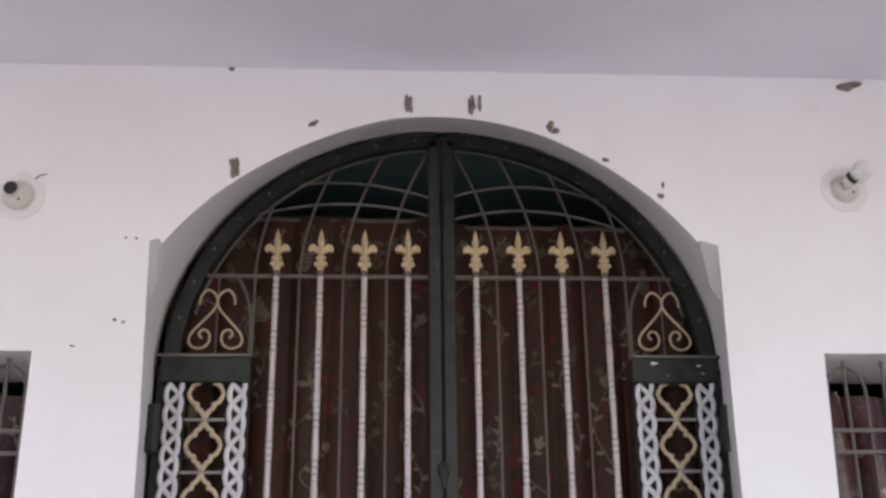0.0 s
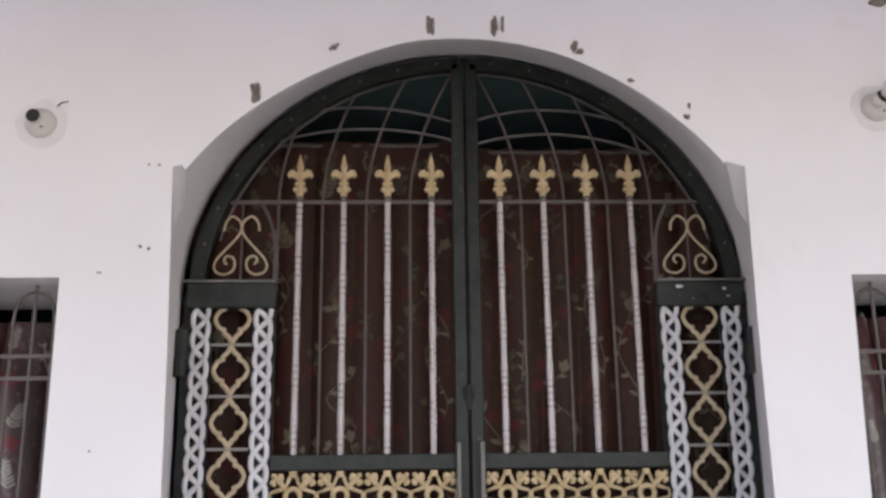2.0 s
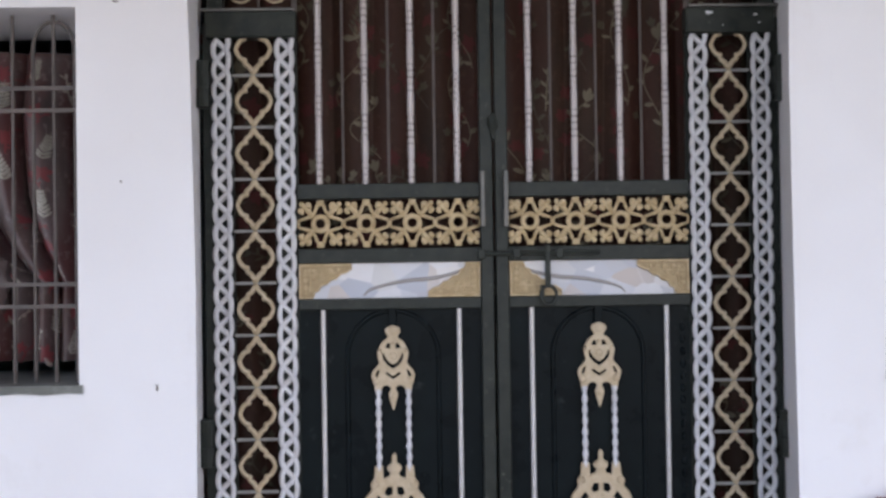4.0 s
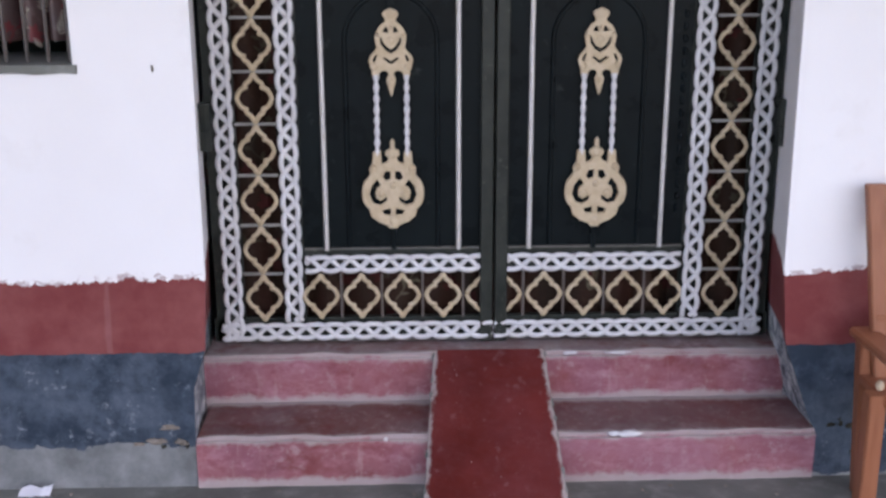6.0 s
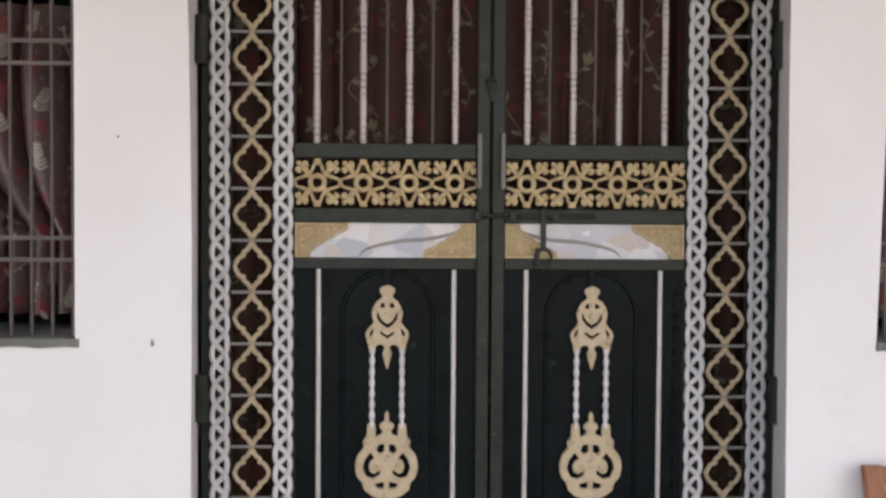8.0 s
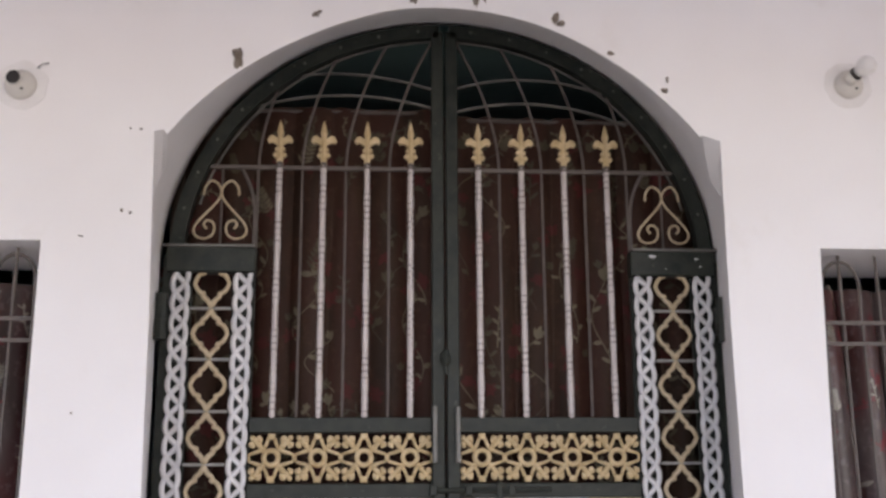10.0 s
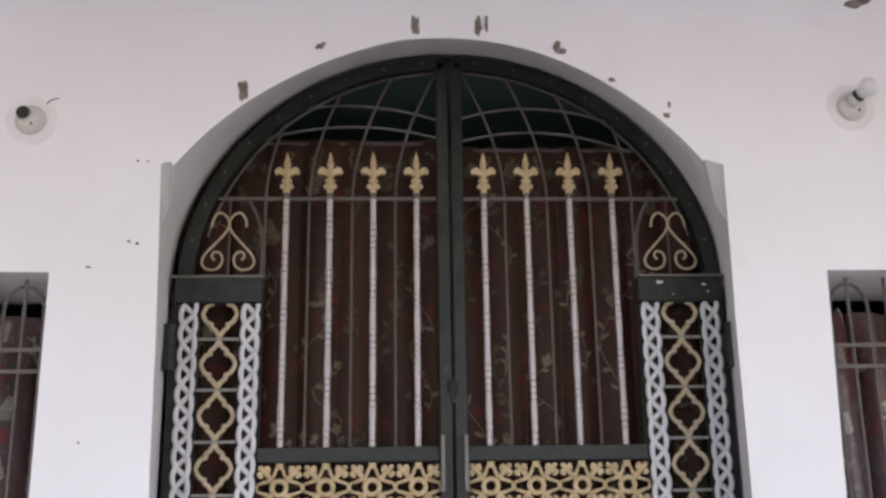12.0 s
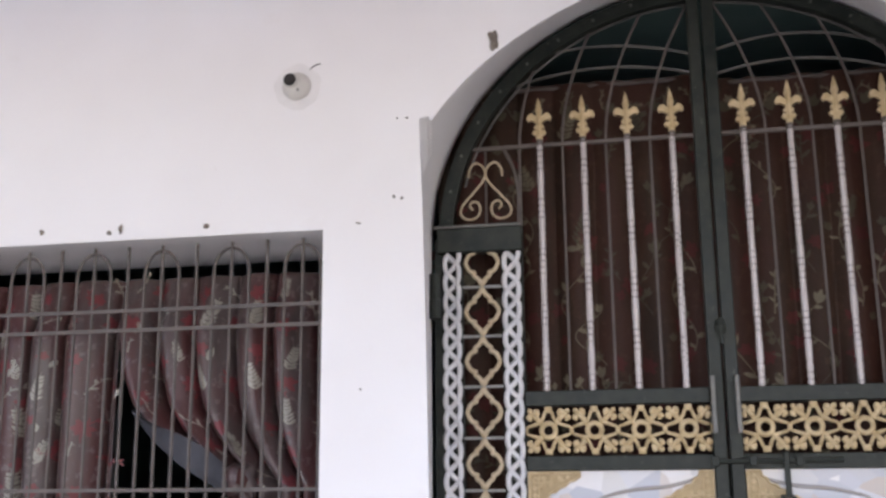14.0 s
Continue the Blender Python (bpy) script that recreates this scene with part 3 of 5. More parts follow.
def finial_mesh():
    half = [(0, 0.155), (0.006, 0.134), (0.0115, 0.108), (0.0075, 0.090), (0.012, 0.087), (0.024, 0.098), (0.037, 0.094), (0.044, 0.080), (0.038, 0.069), (0.029, 0.074), (0.020, 0.069), (0.009, 0.062), (0.008, 0.054), (0.017, 0.052), (0.017, 0.043), (0.009, 0.041), (0.009, 0.032), (0.017, 0.036), (0.024, 0.026), (0.019, 0.019), (0.010, 0.016), (0.011, 0.0)]
    bm = bmesh.new()
    plate(bm, mirrored(half), [], -0.007, 0.007)
    tube(bm, [(0, -0.005, 0.006), (0, -0.007, 0.06), (0, -0.007, 0.10), (0, -0.005, 0.145)], [0.005, 0.0055, 0.007, 0.002], 6)
    tube(bm, [(-0.017, 0, 0.0475), (0.017, 0, 0.0475)], 0.007, 6)
    return shared(bm, GOLD)


def rod_mesh(length, r, twist=True):
    """A silver bar with rolled rings in groups."""
    bm = bmesh.new()
    pts, rad, z = [], [], 0.0
    while z < length:
        group = 0.5 + 0.5 * math.sin(z * 2 * math.pi / 0.155)
        ringed = twist and group > 0.35 and int(z / 0.011) % 2 == 0
        pts.append((0, 0, z))
        rad.append(r * (0.80 if ringed else 1.0))
        z += 0.011
    pts.append((0, 0, length))
    rad.append(r)
    return shared(tube(bm, pts, rad, 8), RINGED if twist else SILVER, True)


def fret_mesh():
    """One tile of the pierced gold frieze, 0.15 wide and 0.155 high."""
    bm = bmesh.new()
    ring = [(0.0235 * math.cos(a * math.pi / 8), 0, 0.0235 * math.sin(a * math.pi / 8)) for a in range(16)]
    tube(bm, ring, 0.0088, 6, closed=True, flat=0.75)
    for s in (-1, 1):
        box(bm, -0.012, 0.012, -0.006, 0.005, s * 0.058, s * 0.0785, 0.002)
        tube(bm, [(s * 0.0715, 0, -0.012), (s * 0.0715, 0, 0.012)], 0.0042, 6)
        for q in (-1, 1):
            tube(bm, [(q * 0.010, 0, s * 0.062), (q * 0.017, 0, s * 0.042), (q * 0.026, 0, s * 0.026)], [0.0056, 0.0062, 0.0075], 6, flat=0.8)
            tube(bm, [(q * 0.027, 0, s * 0.026), (q * 0.046, 0, s * 0.019), (q * 0.0715, 0, s * 0.011)], [0.0078, 0.0062, 0.0045], 6, flat=0.8)
            lump(bm, (q * 0.0275, -0.001, s * 0.0265), (0.0105, 0.007, 0.0105), 0, 5, 8, 0.0)
            tube(bm, [(q * 0.028, 0, s * 0.027), (q * 0.040, 0, s * 0.042), (q * 0.054, 0, s * 0.054)], [0.0085, 0.0100, 0.0080], 6, flat=0.7)
            for cx, cz, cr in ((0.040, 0.061, 0.0115), (0.061, 0.064, 0.0095), (0.063, 0.043, 0.0110), (0.050, 0.053, 0.0115)):
                lump(bm, (q * cx, 0, s * cz), (cr, 0.006, cr), 0, 5, 8, 0.0)
            tube(bm, smooth_path([(q * 0.036, 0, s * 0.063), (q * 0.031, 0, s * 0.056), (q * 0.033, 0, s * 0.049)], 3), 0.0030, 6)
            tube(bm, smooth_path([(q * 0.066, 0, s * 0.040), (q * 0.061, 0, s * 0.033), (q * 0.053, 0, s * 0.034)], 3), 0.0030, 6)
    return shared(bm, GOLD, True)


ORN = 0.000623


def top_ornament():
    c = lambda pts: [(x * ORN, -y * ORN) for x, y in pts]
    outer = mirrored(c([(0, 36), (28, 37), (40, 48), (40, 64), (30, 78), (26, 88), (32, 98), (54, 112), (70, 138), (82, 168), (78, 200), (72, 222), (84, 242), (106, 266), (115, 288), (108, 318), (99, 338), (98, 366), (62, 366), (60, 354), (46, 343), (28, 342), (15, 352), (13, 364), (24, 386), (22, 404), (12, 438), (5, 464), (0, 474)]))
    tri = [(12, 150), (16, 122), (28, 120), (42, 146)]
    eye_ = [(70, 258), (82, 262), (96, 290), (84, 302), (76, 282)]
    cup = [(0, 256), (30, 236), (52, 208), (55, 178), (47, 172), (40, 196), (22, 220), (0, 234)]
    cup = cup + [(-x, y) for x, y in reversed(cup[1:-1])]
    chev = [(0, 312), (42, 280), (32, 272), (0, 294), (-32, 272), (-42, 280)]
    holes = [c(tri), c([(-x, y) for x, y in tri]), c(eye_), c([(-x, y) for x, y in eye_]), c(cup), c(chev)]
    bm = plate(bmesh.new(), outer, holes, -0.017, -0.004, 0.0035)
    for x, y, r in ((0, 56, 30), (0, 188, 24), (86, 322, 22), (-86, 322, 22), (0, 124, 12), (0, 396, 16), (66, 160, 12), (-66, 160, 12)):
        lump(bm, (x * ORN, -0.014, -y * ORN), (r * ORN, 0.009, r * ORN), 0, 5, 8, 0.0)
    return shared(bm, BEIGE)


def low_ornament():
    c = lambda pts: [(x * ORN, -y * ORN) for x, y in pts]
    outer = mirrored(c([(0, 80), (12, 96), (12, 132), (36, 150), (38, 168), (22, 186), (30, 205), (58, 215), (60, 150), (102, 150), (106, 212), (126, 240), (120, 272), (150, 310), (166, 370), (156, 428), (128, 462), (118, 502), (80, 532), (30, 552), (24, 566), (0, 568)]))
    win = [(12, 296), (12, 256), (40, 258), (54, 290), (36, 308)]
    scroll = [(84, 300), (114, 338), (126, 384), (106, 430), (70, 440), (36, 420), (30, 394), (46, 402), (66, 416), (88, 402), (94, 372), (84, 346), (62, 332)]
    tri = [(14, 492), (14, 456), (62, 468), (50, 490)]
    holes = []
    for h in (win, scroll, tri):
        holes += [c(h), c([(-x, y) for x, y in h])]
    bm = plate(bmesh.new(), outer, holes, -0.017, -0.004, 0.0035)
    for x, y, r in ((0, 160, 30), (100, 240, 22), (-100, 240, 22), (62, 380, 24), (-62, 380, 24), (0, 330, 22), (0, 530, 26)):
        lump(bm, (x * ORN, -0.014, -y * ORN), (r * ORN, 0.010, r * ORN), 0, 5, 8, 0.0)
    rim = [(x * ORN, -0.014, -y * ORN) for x, y in ((118, 285), (146, 318), (157, 370), (148, 424), (118, 456))]
    tube(bm, smooth_path(rim, 3), 0.006, 6)
    tube(bm, smooth_path([(-x, y, z) for x, y, z in rim], 3), 0.006, 6)
    return shared(bm, BEIGE)


def twist_rod(length):
    bm = bmesh.new()
    n = int(length / 0.006)
    pts = [(0, 0, length * k / n) for k in range(n + 1)]
    rad = [0.0085 + 0.0022 * math.sin(k * 1.05) for k in range(n + 1)]
    return shared(tube(bm, pts, rad, 8), WHITE, True)


def arch_pts(a, b, zs, lo, hi, n=40):
    return [(a * math.cos(math.radians(lo + (hi - lo) * k / n)), zs + b * math.sin(math.radians(lo + (hi - lo) * k / n))) for k in range(n + 1)]


MESH = {
    "braid_outer": braid_mesh(2.055),
    "braid_inner": braid_mesh(1.985),
    "braid_foot": braid_mesh(0.925, True),
    "braid_mid": braid_mesh(0.590, True),
    "quad": quatrefoil_mesh(0.114, 0.152),
    "quad_top": quatrefoil_mesh(0.114, 0.152, part_to=0.45),
    "quad_row": quatrefoil_mesh(0.114, 0.146),
    "finial": finial_mesh(),
    "rod": rod_mesh(0.865, 0.0115),
    "rail_rod": rod_mesh(0.850, 0.0085, False),
    "fret": fret_mesh(),
    "top": top_ornament(),
    "low": low_ornament(),
    "twist": twist_rod(0.30),
}


def gate_leaf(s, label):
    """One leaf; s is -1 for the leaf on negative x and +1 for its mirror image."""
    cx = 0.004
    X = lambda x: cx + s * x
    leaf = thing("gate_leaf", (X(0.47), 0.0, 0.345), label, "gate", "pair of gate leaves")
    mk = bmesh.new
    # frame
    stile = part("meeting_stile", box(mk(), X(0.004), X(0.046), -0.014, 0.03, 0.338, 3.292, 0.003), DARK, leaf)
    part("outer_stile", box(mk(), X(0.914), X(0.948), 0.008, 0.034, 0.338, 2.46, 0.003), DARK, leaf)
    part("lintel_block", box(mk(), X(0.638), X(0.934), -0.020, 0.03, 2.404, 2.490, 0.004), DARK, leaf, "chipped dark green lintel block")
    part("lintel_flange", box(mk(), X(0.645), X(0.945), -0.030, 0.0, 2.488, 2.497, 0.001), STEEL, leaf)
    part("bottom_rail", box(mk(), X(0.005), X(0.958), 0.008, 0.034, 0.340, 0.424, 0.003), DARK, leaf)
    for name, z0, z1, y0 in (("upper_rail", 1.874, 1.924, -0.010), ("lock_rail", 1.664, 1.712, -0.010), ("panel_rail", 1.512, 1.549, -0.010), ("lower_rail", 0.580, 0.668, 0.006)):
        part(name, box(mk(), X(0.046), X(0.642), y0, 0.03, z0, z1, 0.003), DARK, leaf)
    part("inner_stile", box(mk(), X(0.640), X(0.716), 0.010, 0.034, 0.42, 2.405, 0.003), DARK, leaf)
    part("chain_backing", box(mk(), X(0.850), X(0.914), 0.012, 0.034, 0.42, 2.405, 0.003), DARK, leaf)
    bm = mk()
    o = arch_pts(0.928, 0.868, 2.448, 3.0, 89.0)
    i = arch_pts(0.880, 0.820, 2.448, 3.0, 88.5)
    rows = []
    for (xo, zo), (xi, zi) in zip(o, i):
        rows.append([bm.verts.new((X(x), y, z)) for x, y, z in ((xo, -0.014, zo), (xi, -0.014, zi), (xi, 0.03, zi), (xo, 0.03, zo))])
    for a, b in zip(rows, rows[1:]):
        for k in range(4):
            bm.faces.new((a[k], a[(k + 1) % 4], b[(k + 1) % 4], b[k]))
    bm.faces.new(rows[0]), bm.faces.new(rows[-1])
    rim = part("arch_frame", bm, DARK, leaf, "arched dark green flat-iron rim")
    for k in range(9):
        a = math.radians(12 + 9 * k)
        bm = lump(mk(), (X(0.904 * math.cos(a)), -0.015, 2.448 + 0.844 * math.sin(a)), (0.005, 0.003, 0.005), k, 5, 7, 0.2)
        part("rivet", bm, STEEL, rim)
    # woven white strips
    piece("woven_strip", MESH["braid_outer"], (X(0.884), -0.004, 0.348), leaf)
    piece("woven_strip", MESH["braid_inner"], (X(0.678), -0.004, 0.416), leaf)
    piece("woven_strip", MESH["braid_foot"], (X(0.003) if s > 0 else X(0.928), -0.004, 0.380), leaf)
    piece("woven_strip", MESH["braid_mid"], (X(0.046) if s > 0 else X(0.636), -0.004, 0.619), leaf)
    part("strip_edge", box(mk(), X(0.006), X(0.93), -0.008, 0.004, 0.342, 0.347), STEEL, leaf, "thin scuffed steel edge")
    # columns of links
    for k in range(11):
        piece("quatrefoil", MESH["quad"], (X(0.781), 0.0, 0.498 + 0.170 * k), leaf)
        part("cross_bar", box(mk(), X(0.716), X(0.850), 0.000, 0.008, 0.579 + 0.170 * k, 0.588 + 0.170 * k), PALE_IRON, leaf)
    piece("quatrefoil", MESH["quad_top"], (X(0.781), 0.0, 2.368), leaf)
    for k in range(4):
        piece("quatrefoil", MESH["quad_row"], (X(0.588 - 0.1385 * k), 0.0, 0.503), leaf)
        part("cross_bar", box(mk(), X(0.588 - 0.1385 * (k + 0.5) - 0.004), X(0.588 - 0.1385 * (k + 0.5) + 0.004), 0.004, 0.012, 0.42, 0.585), BARE, leaf)
    bm = mk()
    for q in (-1, 1):
        pts = [(X(0.034 + 0.057 * x), 0, 0.503 + q * 0.073 * z) for x, z in LINK[1:]]
        tube(bm, pts, 0.0078, 6, flat=0.8)
    part("quatrefoil", bm, BEIGE, leaf, smooth=True)
    # spear bars and thin bars
    for k in range(4):
        x = X(0.118 + 0.1505 * k)
        rod = piece("spear_bar", MESH["rod"], (x, 0.0, 1.920), leaf)
        piece("spear_finial", MESH["finial"], (x, -0.002, 2.794), rod)
        part("finial_collar", box(mk(), x - 0.010, x + 0.010, -0.010, 0.010, 2.775, 2.797, 0.002), BARE, rod)
    part("spear_rail", box(mk(), X(0.046), X(0.838), 0.004, 0.014, 2.772, 2.785), BARE, leaf)
    for k in range(4):
        x0 = 0.192 + 0.150 * k
        top = 2.448 + 0.822 * math.sqrt(max(0.0, 1 - ((x0 - 0.10) / 0.882) ** 2))
        low = 1.920 if k < 3 else 2.49
        pts = [(X(x0), 0.012, low), (X(x0), 0.012, 2.40 + 0.1 * (k == 3)), (X(x0), 0.012, 2.78)]
        for j in range(1, 15):
            z = 2.78 + (top - 2.78) * j / 14
            pts.append((X(x0 - 0.150 * ((z - 2.78) / 0.48) ** 1.8), 0.012, z))
        part("thin_bar", tube(mk(), pts, 0.0048, 6), BARE, leaf)
    hoops = ((3.049, 0.47, 0.34, 0.046, 0.69), (3.130, 0.50, 0.37, 0.046, 0.59)) if s < 0 else ((3.030, 0.58, 0.29, 0.046, 0.65), (3.122, 0.65, 0.29, 0.046, 0.57))
    for z0, k0, c0, x0, x1 in hoops:
        pts = [(X(x0 + (x1 - x0) * j / 16), 0.012, z0 - k0 * (x0 + (x1 - x0) * j / 16 - c0) ** 2) for j in range(17)]
        part("fan_hoop", tube(mk(), pts, 0.0052, 6), STEEL, leaf)
    pts = [(X(x), 0.012, z) for x, z in arch_pts(0.862, 0.812, 2.448, 14, 87, 28)]
    part("fan_hoop", tube(mk(), pts, 0.0045, 6), STEEL, leaf)
    # scroll heart in the shoulder
    ctrl = [(-34, 80), (-32, 95), (-20, 107), (-6, 100), (0, 85), (-8, 68), (-30, 45), (-46, 28), (-51, 14), (-44, 3), (-28, 0), (-15, 7), (-11, 20), (-16, 31), (-27, 33), (-32, 25), (-26, 18)]
    for q in (-1, 1):
        pts = smooth_path([(X(0.763) + q * x * 0.00174, 0.0, 2.522 + z * 0.00190) for x, z in ctrl], 4)
        part("scroll", tube(mk(), pts, 0.0042, 6), BEIGE, leaf, smooth=True)
    part("thin_bar", tube(mk(), [(X(0.763), 0.012, 2.49), (X(0.763), 0.012, 2.775)], 0.004, 6), BARE, leaf)
    pts = smooth_path([(X(0.650), 0.010, 2.49), (X(0.650), 0.010, 2.62), (X(0.664), 0.010, 2.70), (X(0.700), 0.010, 2.778)], 6)
    part("shoulder_bar", tube(mk(), pts, 0.006, 6), BARE, leaf)
    # pierced frieze
    for k in range(4):
        piece("fret_tile", MESH["fret"], (X(0.118 + 0.150 * k), 0.0, 1.794), leaf)
    # tile panel and its corner castings
    tile = part("tile_panel", box(mk(), X(0.046), X(0.642), 0.006, 0.016, 1.548, 1.665), TILE, leaf, "glossy grey and white veined tile")
    vein = smooth_path([(X(0.43), 0.005, 1.556), (X(0.40), 0.004, 1.580), (X(0.30), 0.004, 1.603), (X(0.20), 0.004, 1.612), (X(0.12), 0.004, 1.632), (X(0.08), 0.005, 1.655)], 6)
    part("tile_vein", tube(mk(), vein, [0.002 + 0.0042 * math.sin(math.pi * k / (len(vein) - 1)) for k in range(len(vein))], 6, flat=0.4), VEIN, tile, "grey brown branch pattern", smooth=True)
    for kx, kz, px, pz in ((1, -1, 0.640, 1.663), (-1, 1, 0.048, 1.550)):
        bm = mk()
        out = [(0, 0), (0.172, 0), (0.172, 0.016), (0.150, 0.030), (0.136, 0.032), (0.118, 0.050), (0.104, 0.052), (0.090, 0.066), (0.072, 0.070), (0.062, 0.088), (0.050, 0.092), (0.046, 0.110), (0, 0.110)]
        f = lambda pts: [(X(px - kx * a), pz + kz * b) for a, b in pts]
        for way_, rad in (([(0.004, 0.106), (0.004, 0.004), (0.168, 0.004)], 0.0052), (out[2:], 0.0034)):
            tube(bm, [(u, -0.003, w) for u, w in f(way_)], rad, 6)
        for ux, uz, r in ((0.026, 0.026, 0.010), (0.052, 0.024, 0.0085), (0.078, 0.023, 0.0085), (0.104, 0.022, 0.0075), (0.130, 0.019, 0.006), (0.024, 0.052, 0.0085), (0.024, 0.076, 0.0075), (0.050, 0.048, 0.009), (0.074, 0.044, 0.007), (0.024, 0.096, 0.005)):
            curl = [(ux + r * (1 - k / 16) * math.cos(k * 0.62 + ux * 60), uz + r * (1 - k / 16) * math.sin(k * 0.62 + ux * 60)) for k in range(13)]
            tube(bm, [(u, -0.002, w) for u, w in f(curl)], 0.0026, 6)
        for run in ([(0.014, 0.038), (0.040, 0.036), (0.066, 0.034), (0.094, 0.034), (0.122, 0.028)], [(0.037, 0.014), (0.036, 0.040), (0.036, 0.066), (0.034, 0.090)]):
            tube(bm, [(u, -0.002, w) for u, w in f([(p.x, p.z) for p in smooth_path([(a0, 0, b0) for a0, b0 in run], 3)])], 0.0026, 6)
        # tarnished backing plate, its colour darkened for the brown shadows between the curls
        part("casting_ground", plate(mk(), f(out), [], 0.001, 0.0065), TARNISH_SHADED, tile, "tarnished gold ground darkened for the shade in the relief")
        part("corner_casting", bm, GOLD, tile, "pierced gold painted corner ornament")
    # lower sheet panel
    sheet = part("sheet_panel", box(mk(), X(0.046), X(0.642), 0.012, 0.020, 0.660, 1.515), SHEET, leaf, "dark painted sheet steel")
    for x in (0.119, 0.563):
        piece("rail_rod", MESH["rail_rod"], (X(x), 0.002, 0.664), leaf)
    m = X(0.337)
    moul = [(m - 0.149, 0.010, 0.664), (m - 0.149, 0.010, 1.355)] + [(m - 0.149 * math.cos(math.radians(a)), 0.010, 1.358 + 0.149 * math.sin(math.radians(a))) for a in range(6, 180, 6)] + [(m + 0.149, 0.010, 1.355), (m + 0.149, 0.010, 0.664)]
    part("arch_moulding", tube(mk(), moul, 0.0075, 6), SHEET, sheet)
    part("ornament_post", box(mk(), m - 0.013, m + 0.013, -0.004, 0.014, 1.448, 1.514, 0.002), SHEET, sheet)
    part("ornament_post", box(mk(), m - 0.009, m + 0.009, -0.002, 0.014, 0.664, 0.752, 0.002), SHEET, sheet)
    piece("top_ornament", MESH["top"], (m, 0.004, 1.4775), sheet)
    piece("pendant_ornament", MESH["low"], (m, 0.004, 1.095), sheet)
    for x in (-0.049, 0.049):
        piece("twisted_rod", MESH["twist"], (m + x, -0.004, 0.985), sheet)
    part("worn_ledge", box(mk(), X(0.048), X(0.640), 0.000, 0.012, 0.665, 0.673, 0.002), STEEL, leaf, "scuffed grey metal ledge")
    if s > 0:
        bm = mk()
        for k in range(17):
            lump(bm, (X(0.616), 0.006, 0.80 + 0.040 * k), (0.009, 0.006, 0.014), k, 5, 7, 0.3)
        part("notched_strip", bm, SHEET, sheet, "dark notched edging strip")
        for x, z, w in ((0.715, 2.470, 0.016), (0.868, 2.462, 0.010), (0.880, 2.436, 0.006), (0.760, 2.428, 0.004)):
            part("paint_chip", lump(mk(), (X(x), -0.0195, z), (w, 0.0015, w * 0.45), k, 5, 8, 0.6), WHITE, leaf, "chipped pale paint spot")
    # pull bar on the meeting stile and hinges
    part("pull_bar", box(mk(), X(0.030), X(0.046), -0.040, -0.026, 1.775, 1.958, 0.003), STEEL, stile, "worn bare steel pull bar")
    for z in (1.79, 1.94):
        part("pull_bar_foot", box(mk(), X(0.032), X(0.044), -0.028, -0.012, z - 0.008, z + 0.008), DARK, stile)
    for z in (2.17, 1.02):
        bm = tube(mk(), [(X(0.934), -0.060, z), (X(0.934), -0.060, z + 0.062), (X(0.934), -0.060, z + 0.066), (X(0.934), -0.060, z + 0.15)], [0.023, 0.023, 0.019, 0.023], 10)
        box(bm, X(0.918), X(0.956), -0.045, 0.02, z + 0.03, z + 0.12, 0.003)
        part("hinge", bm, DARK, leaf)
    return leaf


gate_leaf(-1, "dark green iron gate leaf with gold and white ornament")
gate_leaf(1, "dark green iron gate leaf with gold ornament and a bolt")


def slide_bolt():
    b = thing("slide_bolt", (0.12, -0.02, 1.69), "black iron slide bolt with hanging hasp on the gate", "bolt")
    part("bolt", tube(bmesh.new(), [(-0.052, -0.024, 1.688), (0.0, -0.024, 1.689), (0.345, -0.024, 1.690)], 0.008, 8), DARK, b)
    for x in (-0.04, 0.075, 0.215):
        part("keeper", box(bmesh.new(), x - 0.012, x + 0.012, -0.034, -0.010, 1.672, 1.706, 0.003), DARK, b)
    part("hasp", box(bmesh.new(), 0.166, 0.184, -0.034, -0.026, 1.575, 1.716, 0.003), DARK, b)
    ring = [(0.176 + 0.026 * math.cos(a * math.pi / 8), -0.032, 1.552 + 0.030 * math.sin(a * math.pi / 8)) for a in range(16)]
    part("hasp_ring", tube(bmesh.new(), ring, 0.0055, 6, closed=True), DARK, b)
    part("hasp_tongue", box(bmesh.new(), 0.150, 0.163, -0.030, -0.022, 1.520, 1.585, 0.002), DARK, b)
    k = thing("gate_latch", (0.004, -0.03, 2.09), "small black iron latch on the meeting stiles", "latch")
    part("latch_body", lump(bmesh.new(), (0.002, -0.026, 2.118), (0.018, 0.014, 0.028), 4, 6, 8, 0.3), DARK, k)
    part("latch_pin", tube(bmesh.new(), [(0.002, -0.03, 2.09), (0.004, -0.03, 2.06)], 0.006, 6), DARK, k)


slide_bolt()


# ---- curtains ----
def leaf_shape(bm, fold, x, z, ang, length, width):
    """A small pointed leaf printed on cloth."""
    rows = []
    for k in range(6):
        t = k / 5
        w = width * math.sin(math.pi * min(1.0, t * 0.92 + 0.04)) ** 0.8
        c = (x + math.cos(ang) * length * t, z + math.sin(ang) * length * t)
        a = (c[0] - math.sin(ang) * w, c[1] + math.cos(ang) * w)
        b = (c[0] + math.sin(ang) * w, c[1] - math.cos(ang) * w)
        rows.append([bm.verts.new((p[0], fold(*p) - 0.0016, p[1])) for p in (a, c, b)])
    for a, b in zip(rows, rows[1:]):
        for k in range(2):
            bm.faces.new((a[k], a[k + 1], b[k + 1], b[k]))


